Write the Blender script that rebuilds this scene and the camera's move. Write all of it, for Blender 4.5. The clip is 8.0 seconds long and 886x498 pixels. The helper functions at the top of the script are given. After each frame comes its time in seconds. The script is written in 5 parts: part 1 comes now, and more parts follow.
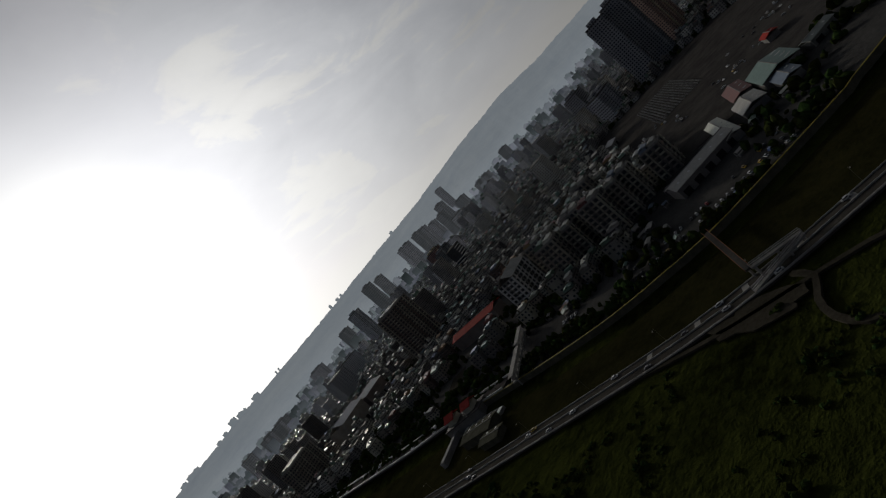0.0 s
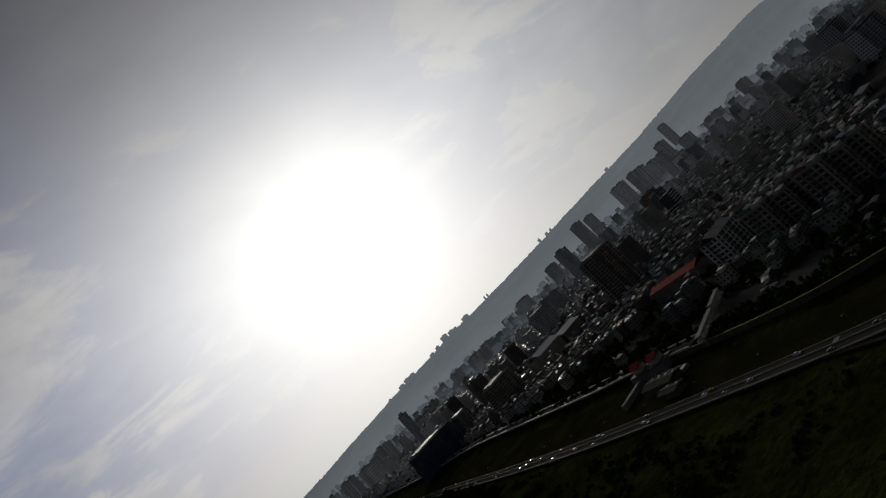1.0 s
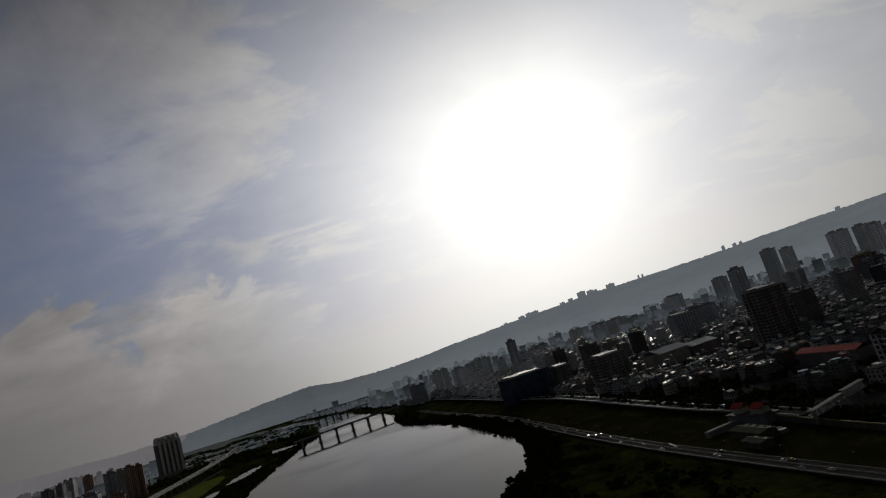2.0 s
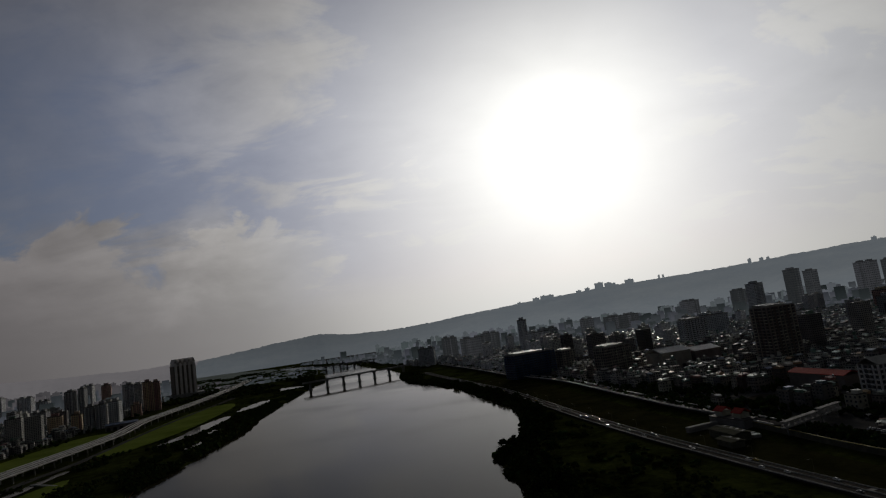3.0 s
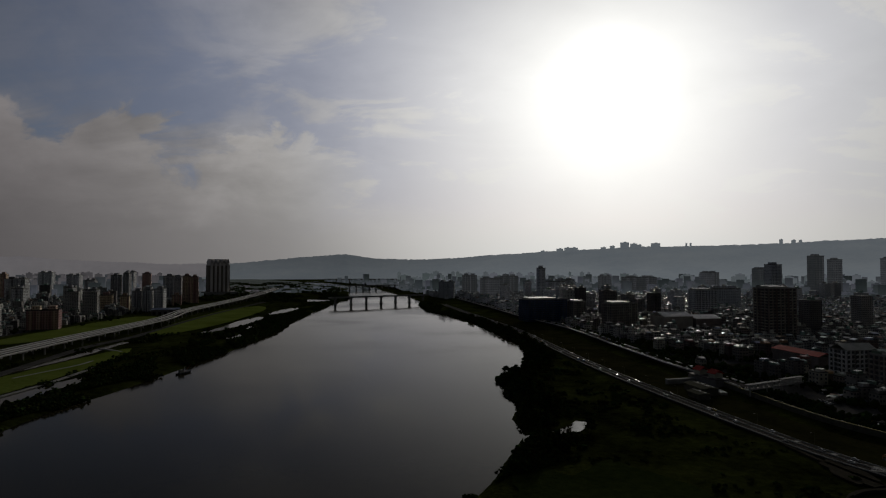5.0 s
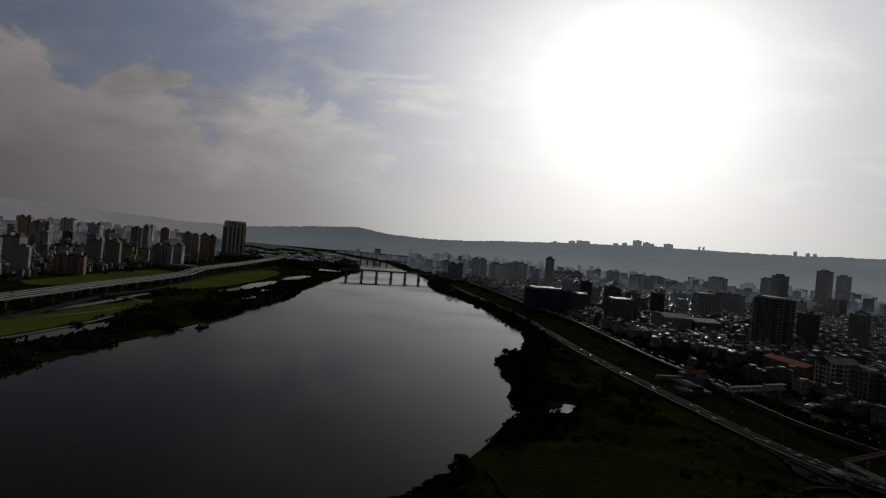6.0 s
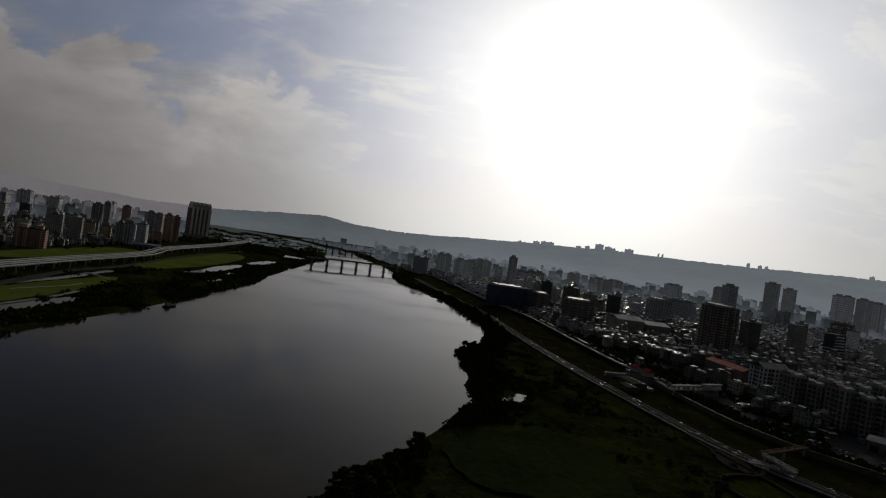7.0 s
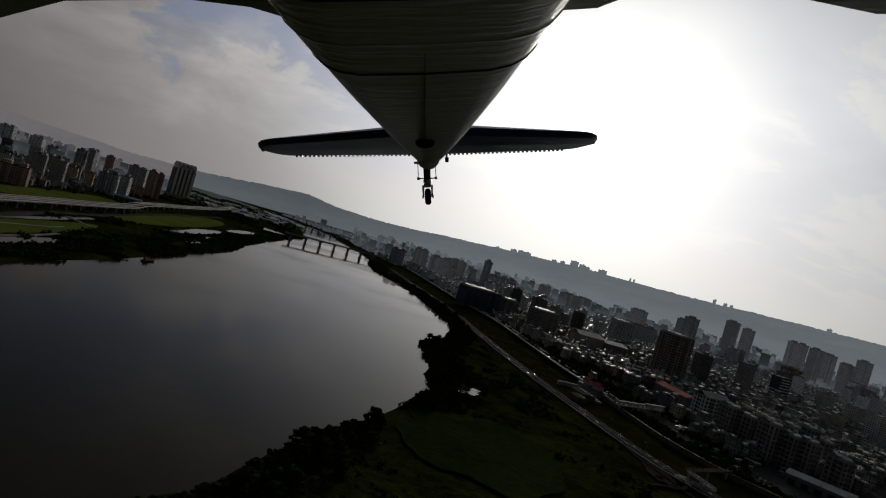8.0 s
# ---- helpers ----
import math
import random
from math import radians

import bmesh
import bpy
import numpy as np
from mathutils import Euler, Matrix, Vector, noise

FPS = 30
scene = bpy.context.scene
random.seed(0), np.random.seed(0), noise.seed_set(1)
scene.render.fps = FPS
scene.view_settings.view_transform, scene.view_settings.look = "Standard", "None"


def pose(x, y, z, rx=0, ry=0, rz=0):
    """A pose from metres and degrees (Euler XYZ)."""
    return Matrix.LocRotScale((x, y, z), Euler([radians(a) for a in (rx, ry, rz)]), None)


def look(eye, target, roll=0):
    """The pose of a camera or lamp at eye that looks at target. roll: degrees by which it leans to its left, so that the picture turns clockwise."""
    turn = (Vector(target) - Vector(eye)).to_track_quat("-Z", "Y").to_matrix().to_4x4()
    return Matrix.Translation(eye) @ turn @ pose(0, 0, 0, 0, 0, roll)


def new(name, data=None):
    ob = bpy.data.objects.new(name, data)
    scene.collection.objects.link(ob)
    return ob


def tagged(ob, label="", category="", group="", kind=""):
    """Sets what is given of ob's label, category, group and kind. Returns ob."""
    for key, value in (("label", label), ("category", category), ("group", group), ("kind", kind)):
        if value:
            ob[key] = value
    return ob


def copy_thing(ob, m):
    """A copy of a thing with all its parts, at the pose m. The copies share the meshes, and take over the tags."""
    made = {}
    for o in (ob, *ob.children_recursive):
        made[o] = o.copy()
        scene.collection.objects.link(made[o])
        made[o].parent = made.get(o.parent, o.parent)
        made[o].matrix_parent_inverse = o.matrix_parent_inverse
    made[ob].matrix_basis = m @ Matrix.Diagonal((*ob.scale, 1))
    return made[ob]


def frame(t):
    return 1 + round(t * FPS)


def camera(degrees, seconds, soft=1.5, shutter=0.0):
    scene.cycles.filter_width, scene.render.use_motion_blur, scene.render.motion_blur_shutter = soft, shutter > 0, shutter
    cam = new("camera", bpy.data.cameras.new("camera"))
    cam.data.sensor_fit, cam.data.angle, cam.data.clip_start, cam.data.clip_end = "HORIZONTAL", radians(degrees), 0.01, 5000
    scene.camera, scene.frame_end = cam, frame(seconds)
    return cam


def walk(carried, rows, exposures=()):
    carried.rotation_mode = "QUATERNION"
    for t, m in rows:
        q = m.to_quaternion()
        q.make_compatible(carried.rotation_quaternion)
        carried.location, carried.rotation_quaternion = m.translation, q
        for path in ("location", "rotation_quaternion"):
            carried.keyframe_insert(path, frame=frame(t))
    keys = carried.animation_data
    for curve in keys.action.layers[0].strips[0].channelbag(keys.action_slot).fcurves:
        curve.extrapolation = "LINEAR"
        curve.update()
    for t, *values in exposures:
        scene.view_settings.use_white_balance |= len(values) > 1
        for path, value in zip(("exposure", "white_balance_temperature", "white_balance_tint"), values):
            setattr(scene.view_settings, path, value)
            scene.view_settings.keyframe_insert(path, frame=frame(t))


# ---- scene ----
cam = camera(73.49, 8.0, soft=1.2)
# seconds, eye in metres, then yaw, pitch and roll in degrees
ROWS = [
    (0, 20.89, 145.64, 91.17, -38.95, -2.47, -49.69),
    (0.5, 17.23, 127.72, 92.17, -28.08, 4.50, -54.87),
    (1, 13.68, 110.08, 92.55, -20.60, 8.11, -44.98),
    (1.5, 10.68, 92.63, 92.05, -9.96, 10.86, -28.11),
    (3, 3.23, 42.43, 90.19, -0.53, 7.59, -8.01),
    (3.5, 1.45, 26.96, 89.57, 0.28, 6.06, -4.44),
    (4, 0.54, 12.97, 89.48, 0.66, 4.74, -3.29),
    (4.5, 0.20, 0.11, 89.69, 1.39, 3.07, -2.10),
    (6, 0.55, -36.26, 91.19, 3.63, -0.26, 5.27),
    (6.5, 0.47, -46.76, 91.43, 2.49, -0.61, 7.11),
    (7, 0.14, -56.18, 91.19, 0.27, -0.42, 8.39),
    (7.5, 0.11, -65.70, 90.59, -2.62, 0.67, 12.37),
    (8, 0.03, -75.39, 90.12, -1.88, -0.27, 16.45),
]


def eye_pose(x, y, z, yaw, pitch, roll):
    return pose(x, y, z, 0, 0, yaw) @ pose(0, 0, 0, 90 + pitch) @ pose(0, 0, 0, 0, 0, roll)


walk(cam, [(r[0], eye_pose(*r[1:])) for r in ROWS],
     exposures=[(0.0, 0.65), (0.5, 0.42), (1.0, 0.17), (1.5, 0.18), (3.0, 0.0), (4.0, -0.05), (5.0, -0.05), (6.0, 0.1), (7.0, 0.3), (8.0, 0.3)])

# ---- light: low hazy sun ahead of the camera, bright veil of cloud round it ----
SUN_AZ, SUN_EL = radians(13.3), radians(16.0)
SUN_DIR = Vector((math.sin(SUN_AZ) * math.cos(SUN_EL), math.cos(SUN_AZ) * math.cos(SUN_EL), math.sin(SUN_EL)))
sun = new("sun", bpy.data.lights.new("sun", "SUN"))
sun.data.energy, sun.data.angle, sun.data.color = 0.55, radians(1.5), (1.0, 0.93, 0.82)
sun.matrix_world = look((0, 0, 500), Vector((0, 0, 500)) - SUN_DIR)


def nodes_of(tree):
    def add(kind, *links, **values):
        node = tree.nodes.new(kind)
        if "operation" in values:
            node.operation = values["operation"]
        if "data_type" in values:
            node.data_type = values["data_type"]
        for n, link in enumerate(links):
            if link is None:
                continue
            if hasattr(link, "is_output"):
                tree.links.new(link, node.inputs[n])
            else:
                node.inputs[n].default_value = link
        return node
    return add


world = bpy.data.worlds.new("world")
scene.world = world
world.use_nodes = True
wt = world.node_tree
wt.nodes.clear()
W = nodes_of(wt)
sky = W("ShaderNodeTexSky")
sky.sky_type, sky.sun_disc, sky.sun_elevation, sky.sun_rotation = "NISHITA", False, SUN_EL, SUN_AZ
sky.air_density, sky.dust_density, sky.ozone_density = 1.2, 2.0, 1.5
way = W("ShaderNodeTexCoord").outputs["Generated"]
aim = W("ShaderNodeVectorMath", way, tuple(SUN_DIR), operation="DOT_PRODUCT").outputs["Value"]
near = W("ShaderNodeMath", aim, 0.0, operation="MAXIMUM").outputs[0]


def power(n, k):
    return W("ShaderNodeMath", W("ShaderNodeMath", near, n, operation="POWER").outputs[0], k, operation="MULTIPLY").outputs[0]


# clouds: a bank of soft heaps over the horizon haze, thin broken sheets above
def ease(value, a, b, lo, hi):
    node = W("ShaderNodeMapRange", value, a, b, lo, hi)
    node.interpolation_type = "SMOOTHSTEP"
    return node.outputs[0]


def calc(op, a, b):
    return W("ShaderNodeMath", a, b, operation=op).outputs[0]


sep = W("ShaderNodeSeparateXYZ", way)
rise, east = sep.outputs[2], sep.outputs[0]
up = calc("ADD", calc("MAXIMUM", rise, 0.0), 0.22)
flat = W("ShaderNodeCombineXYZ", calc("DIVIDE", east, up), calc("DIVIDE", sep.outputs[1], up), 0.0)
turned = W("ShaderNodeMapping", flat.outputs[0])
turned.inputs["Rotation"].default_value, turned.inputs["Scale"].default_value = (0, 0, radians(40)), (0.9, 1.35, 1.0)
thin = W("ShaderNodeTexNoise", turned.outputs[0], None, 1.0, 8.0, 0.55, 2.1)
thin.inputs["Distortion"].default_value = 1.1
wisp = W("ShaderNodeTexNoise", turned.outputs[0], None, 3.0, 7.0, 0.55, 2.2)
wisp.inputs["Distortion"].default_value = 1.2
heap = W("ShaderNodeVectorMath", way, (1.0, 1.0, 1.5), operation="MULTIPLY").outputs[0]
lumps = W("ShaderNodeTexNoise", heap, None, 6.5, 9.0, 0.53, 2.1)
lumps.inputs["Distortion"].default_value = 0.35
shade = W("ShaderNodeTexNoise", heap, None, 3.6, 7.0, 0.55, 2.0)
shade.inputs["Distortion"].default_value = 0.5
# the heaped bank stands over the western horizon and thins out towards the sun
west = ease(east, -0.34, -0.02, 1.0, 0.0)
edge = calc("SUBTRACT", rise, calc("MULTIPLY", calc("SUBTRACT", lumps.outputs[0], 0.5), 0.42))
bank = calc("MULTIPLY", ease(edge, 0.182, 0.222, 1.0, 0.0), calc("ADD", calc("MULTIPLY", west, 0.8), 0.2))
haze = ease(rise, 0.02, 0.21, 1.0, 0.0)
both = calc("ADD", calc("MULTIPLY", thin.outputs[0], 0.68), calc("MULTIPLY", wisp.outputs[0], 0.32))
# a window of open blue above the bank
window = calc("SUBTRACT", 0.9, calc("MULTIPLY", calc("MULTIPLY", ease(rise, 0.17, 0.25, 0.0, 1.0), ease(rise, 0.40, 0.62, 1.0, 0.3)), ease(east, -0.50, -0.14, 0.66, 0.0)))
sheets = calc("MAXIMUM", calc("MULTIPLY", ease(both, 0.40, 0.58, 0.0, 1.0), window), ease(rise, 0.44, 0.70, 0.0, 0.25))
veil = calc("MAXIMUM", calc("MAXIMUM", bank, calc("MAXIMUM", sheets, haze)), calc("MAXIMUM", power(7.0, 0.95), ease(east, -0.45, 0.20, 0.05, 0.74)))
glow = calc("ADD", calc("ADD", power(15.0, 0.54), power(3.0, 0.42)), calc("ADD", power(900.0, 3.0), power(100.0, 0.28)))
level = calc("MULTIPLY", calc("ADD", glow, ease(rise, 0.0, 0.62, 0.060, 0.012)), ease(rise, 0.30, 0.80, 1.0, 0.30))
relief = calc("ADD", calc("MULTIPLY", calc("SUBTRACT", shade.outputs[0], 0.52), 1.4), calc("MULTIPLY", calc("SUBTRACT", lumps.outputs[0], 0.5), 1.0))
relief = calc("MULTIPLY", relief, calc("ADD", calc("MULTIPLY", west, 0.6), 0.4))
relief = calc("ADD", relief, calc("MULTIPLY", calc("MULTIPLY", calc("SUBTRACT", both, 0.5), ease(rise, 0.10, 0.30, 0.3, 1.9)), ease(east, -0.15, 0.25, 1.0, 0.55)))
relief = calc("MULTIPLY", calc("MULTIPLY", relief, ease(rise, 0.02, 0.14, 0.12, 1.0)), ease(near, 0.80, 0.985, 1.0, 0.22))
gloom = calc("SUBTRACT", 1.0, calc("MULTIPLY", calc("MULTIPLY", ease(rise, 0.0, 0.14, 0.12, 0.0), west), 1.0))
# the heads of the heaps catch the light, their feet lie in shade
heads = calc("ADD", 1.0, calc("MULTIPLY", calc("MULTIPLY", bank, west), ease(edge, 0.07, 0.21, -0.17, 0.16)))
lit = calc("MULTIPLY", calc("MULTIPLY", calc("MULTIPLY", level, heads), gloom), calc("ADD", calc("MAXIMUM", relief, -0.34), 1.0))
tone = W("ShaderNodeMix", data_type="RGBA")
wt.links.new(calc("MAXIMUM", power(1.7, 1.0), ease(east, 0.1, 0.55, 0.0, 0.95)), tone.inputs[0])
tone.inputs[6].default_value, tone.inputs[7].default_value = (1.0, 0.88, 0.93, 1), (0.99, 0.985, 0.937, 1)
cloud = W("ShaderNodeVectorMath", tone.outputs[2], operation="SCALE")
wt.links.new(lit, cloud.inputs["Scale"])
blue = W("ShaderNodeVectorMath", sky.outputs[0], operation="SCALE")
blue.inputs["Scale"].default_value = 0.012
clear = W("ShaderNodeVectorMath", (0.49, 0.61, 1.02), operation="SCALE")
wt.links.new(calc("MULTIPLY", level, 0.66), clear.inputs["Scale"])
open_sky = W("ShaderNodeVectorMath", blue.outputs[0], clear.outputs[0], operation="ADD")
mixed = W("ShaderNodeMix", data_type="RGBA")
wt.links.new(veil, mixed.inputs[0])
wt.links.new(open_sky.outputs[0], mixed.inputs[6])
wt.links.new(cloud.outputs[0], mixed.inputs[7])
back = W("ShaderNodeBackground", mixed.outputs[2], 1.0)
out = W("ShaderNodeOutputWorld", back.outputs[0])

# ---- materials ----
def material(name, low, high, rough=0.8, metal=0.0, scale=1.0, fine=8.0, bump=0.3, island=0.0, extra=None, spread=0.05, gloss=0.06):
    """Two scales of noise between two base colours, with a little relief."""
    m = bpy.data.materials.new(name)
    m.use_nodes = True
    t = m.node_tree
    t.nodes.clear()
    N = nodes_of(t)
    place = N("ShaderNodeNewGeometry").outputs["Position"]
    broad = N("ShaderNodeTexNoise", place, None, scale, 4.0, 0.6)
    small = N("ShaderNodeTexNoise", place, None, scale * fine, 4.0, 0.65)
    both = N("ShaderNodeMath", N("ShaderNodeMath", broad.outputs[0], 0.6, operation="MULTIPLY").outputs[0],
             N("ShaderNodeMath", small.outputs[0], 0.4, operation="MULTIPLY").outputs[0], operation="ADD").outputs[0]
    mask = N("ShaderNodeMapRange", both, 0.36, 0.64, 0.0, 1.0).outputs[0]
    mix = N("ShaderNodeMix", data_type="RGBA")
    t.links.new(mask, mix.inputs[0])
    mix.inputs[6].default_value, mix.inputs[7].default_value = (*low, 1), (*high, 1)
    colour = mix.outputs[2]
    if island:
        geo = N("ShaderNodeNewGeometry").outputs["Random Per Island"]
        info = N("ShaderNodeObjectInfo").outputs["Random"]
        rnd = N("ShaderNodeMath", N("ShaderNodeMath", geo, info, operation="ADD").outputs[0], 1.0, operation="MODULO").outputs[0]
        value = N("ShaderNodeMapRange", rnd, 0.0, 1.0, 1 - island, 1 + island).outputs[0]
        hue = N("ShaderNodeMapRange", rnd, 0.0, 1.0, 0.5 - spread, 0.5 + spread).outputs[0]
        hsv = N("ShaderNodeHueSaturation", hue, 1.0, value, 1.0, colour)
        colour = hsv.outputs[0]
    shader = N("ShaderNodeBsdfPrincipled")
    t.links.new(colour, shader.inputs["Base Color"])
    shader.inputs["Metallic"].default_value = metal
    shader.inputs["Specular IOR Level"].default_value = gloss
    r = N("ShaderNodeMapRange", both, 0.3, 0.7, max(0.02, rough - 0.08), min(1, rough + 0.08)).outputs[0]
    t.links.new(r, shader.inputs["Roughness"])
    if bump:
        b = N("ShaderNodeBump", bump, 0.1 / scale)
        t.links.new(small.outputs[0], b.inputs["Height"])
        t.links.new(b.outputs[0], shader.inputs["Normal"])
    t.links.new(shader.outputs[0], N("ShaderNodeOutputMaterial").inputs[0])
    if extra:
        extra(N, t, shader, place)
    return m


def water_extra(N, t, shader, place):
    shader.inputs["IOR"].default_value = 1.085
    shader.inputs["Specular IOR Level"].default_value = 0.5
    shader.inputs["Specular Tint"].default_value = (1.0, 0.93, 0.78, 1)
    slow = N("ShaderNodeTexNoise", place, None, 0.035, 4.0, 0.6)
    quick = N("ShaderNodeTexNoise", place, None, 0.9, 5.0, 0.6)
    drift = N("ShaderNodeMapRange", N("ShaderNodeTexNoise", place, None, 0.006, 3.0, 0.5).outputs[0], 0.38, 0.62, 0.03, 0.17)
    t.links.new(drift.outputs[0], shader.inputs["Roughness"])
    mixh = N("ShaderNodeMath", slow.outputs[0], N("ShaderNodeMath", quick.outputs[0], 0.25, operation="MULTIPLY").outputs[0], operation="ADD")
    b = N("ShaderNodeBump", 0.04, 1.0)
    t.links.new(mixh.outputs[0], b.inputs["Height"])
    t.links.new(b.outputs[0], shader.inputs["Normal"])


def facade_extra(floor, bay, glass=(0.02, 0.024, 0.03)):
    """Rows of windows on walls too far off for single panes."""
    def extra(N, t, shader, place):
        geo = N("ShaderNodeNewGeometry")
        side = N("ShaderNodeVectorMath", geo.outputs["True Normal"], (0, 0, 1), operation="CROSS_PRODUCT").outputs[0]
        along = N("ShaderNodeVectorMath", place, side, operation="DOT_PRODUCT").outputs["Value"]
        z = N("ShaderNodeSeparateXYZ", place).outputs[2]
        masks = []
        for v, step, share in ((along, bay, 0.55), (z, floor, 0.5)):
            f = N("ShaderNodeMath", N("ShaderNodeMath", v, step, operation="DIVIDE").outputs[0], 0.0, operation="FRACT").outputs[0]
            masks.append(N("ShaderNodeMath", f, share, operation="LESS_THAN").outputs[0])
        wall = N("ShaderNodeMath", N("ShaderNodeMath", N("ShaderNodeSeparateXYZ", geo.outputs["True Normal"]).outputs[2], 0.0, operation="ABSOLUTE").outputs[0], 0.4, operation="LESS_THAN").outputs[0]
        m = N("ShaderNodeMath", N("ShaderNodeMath", masks[0], masks[1], operation="MULTIPLY").outputs[0], wall, operation="MULTIPLY").outputs[0]
        old = shader.inputs["Base Color"].links[0].from_socket
        mix = N("ShaderNodeMix", data_type="RGBA")
        t.links.new(m, mix.inputs[0])
        t.links.new(old, mix.inputs[6])
        mix.inputs[7].default_value = (*glass, 1)
        t.links.new(mix.outputs[2], shader.inputs["Base Color"])
    return extra


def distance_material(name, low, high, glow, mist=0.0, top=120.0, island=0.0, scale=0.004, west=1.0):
    """Far hills and skyline with haze put into colour and emission, strongest on the plain."""
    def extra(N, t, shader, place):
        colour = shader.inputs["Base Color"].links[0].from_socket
        # painted haze: colour lighter towards the base, toned down to the west
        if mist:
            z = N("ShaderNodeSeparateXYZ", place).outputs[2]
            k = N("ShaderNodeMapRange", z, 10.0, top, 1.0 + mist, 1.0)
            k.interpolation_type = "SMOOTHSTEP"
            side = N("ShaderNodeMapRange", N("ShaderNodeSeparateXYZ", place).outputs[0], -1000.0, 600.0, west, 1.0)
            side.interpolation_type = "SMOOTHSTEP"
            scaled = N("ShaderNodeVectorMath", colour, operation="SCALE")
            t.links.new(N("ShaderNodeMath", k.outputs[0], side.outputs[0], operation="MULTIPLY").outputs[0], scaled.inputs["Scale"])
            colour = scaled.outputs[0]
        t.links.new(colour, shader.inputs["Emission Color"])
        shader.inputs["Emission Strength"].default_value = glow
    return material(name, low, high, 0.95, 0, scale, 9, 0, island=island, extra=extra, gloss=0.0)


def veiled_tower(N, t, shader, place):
    """Windowed walls on the horizon, the haze before them put in as emission."""
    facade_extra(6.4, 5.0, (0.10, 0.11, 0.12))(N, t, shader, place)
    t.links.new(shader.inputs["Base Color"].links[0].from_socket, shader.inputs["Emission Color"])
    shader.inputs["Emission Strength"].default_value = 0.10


GRASS = material("grass", (0.005, 0.006, 0.002), (0.042, 0.050, 0.011), 0.9, 0, 0.022, 9, 0.5, gloss=0.0)
LAWN = material("lawn", (0.013, 0.020, 0.005), (0.034, 0.044, 0.011), 0.9, 0, 0.02, 12, 0.3, gloss=0.0)
MEADOW = material("meadow", (0.09, 0.12, 0.02), (0.15, 0.185, 0.04), 0.9, 0, 0.02, 12, 0.3, gloss=0.0)
SLOPE = material("levee grass", (0.013, 0.0135, 0.005), (0.032, 0.030, 0.011), 0.9, 0, 0.05, 9, 0.4, gloss=0.0)
LEAF = material("leaves", (0.015, 0.023, 0.007), (0.042, 0.055, 0.015), 0.75, 0, 0.3, 7, 0.4, island=0.35, gloss=0.0)
BARK = material("bark", (0.05, 0.038, 0.028), (0.10, 0.08, 0.06), 0.9, 0, 1.5, gloss=0.0)
WATER = material("river water", (0.018, 0.0155, 0.007), (0.026, 0.0225, 0.010), 0.1, 0, 0.01, 9, 0, extra=water_extra)
MUD = material("mud", (0.035, 0.032, 0.024), (0.065, 0.058, 0.044), 0.8, 0, 0.1, gloss=0.0)
ASPHALT = material("asphalt", (0.048, 0.045, 0.043), (0.095, 0.088, 0.080), 0.8, 0, 0.08, 14, 0.3, gloss=0.0)
ROADWAY = material("sandy grey asphalt", (0.050, 0.046, 0.040), (0.085, 0.077, 0.066), 0.85, 0, 0.08, 14, 0.3, gloss=0.0)
PAVED = material("worn paving", (0.05, 0.049, 0.047), (0.095, 0.092, 0.085), 0.85, 0, 0.05, 12, 0.3, gloss=0.0)
CONCRETE = material("concrete", (0.20, 0.195, 0.18), (0.31, 0.30, 0.28), 0.8, 0, 0.25, 9, 0.3)
KERB = material("pale kerb", (0.22, 0.21, 0.195), (0.34, 0.33, 0.305), 0.8, 0, 0.4, 9, 0.3)
MOSSY = material("mossy concrete", (0.07, 0.07, 0.05), (0.13, 0.125, 0.095), 0.85, 0, 0.3, 9, 0.3, gloss=0.0)
YELLOW = material("yellow paint", (0.16, 0.13, 0.02), (0.26, 0.21, 0.04), 0.6, 0, 0.5)
RAIL = material("pale weathered parapet", (0.40, 0.39, 0.37), (0.55, 0.54, 0.51), 0.6, 0, 0.3, 9, 0.2, gloss=0.3)
WHITE = material("white paint", (0.55, 0.55, 0.54), (0.75, 0.75, 0.73), 0.5, 0, 0.5, 9, 0.1)
PLASTER = material("tiled plaster", (0.24, 0.22, 0.185), (0.42, 0.39, 0.33), 0.75, 0, 0.12, 12, 0.2, island=0.4)
BROWN = material("brown tile", (0.10, 0.078, 0.066), (0.17, 0.135, 0.115), 0.7, 0, 0.12, 12, 0.2, island=0.25)
GREYWALL = material("grey tile", (0.135, 0.13, 0.12), (0.25, 0.24, 0.22), 0.7, 0, 0.12, 12, 0.2, island=0.3)
BLUEWALL = material("blue glass wall", (0.022, 0.05, 0.12), (0.04, 0.08, 0.17), 0.3, 0, 0.1, 12, 0.1, gloss=0.3)
GLASS = material("window glass", (0.03, 0.034, 0.04), (0.06, 0.066, 0.075), 0.15, 0, 0.3, 9, 0, gloss=0.5)
ROOF = material("flat roof", (0.065, 0.061, 0.054), (0.16, 0.15, 0.132), 0.7, 0, 0.15, 9, 0.3, island=0.45)
TIN = material("sheet metal roof", (0.20, 0.205, 0.18), (0.34, 0.345, 0.30), 0.42, 0.3, 0.2, 9, 0.15, island=0.5, spread=0.12, gloss=0.3)
TIN_GREEN = material("green sheet metal roof", (0.10, 0.17, 0.13), (0.19, 0.27, 0.22), 0.42, 0.2, 0.2, 9, 0.15, island=0.35, gloss=0.3)
TIN_RUST = material("rusty sheet metal roof", (0.20, 0.10, 0.07), (0.32, 0.17, 0.12), 0.5, 0.15, 0.2, 9, 0.15, island=0.35, gloss=0.3)
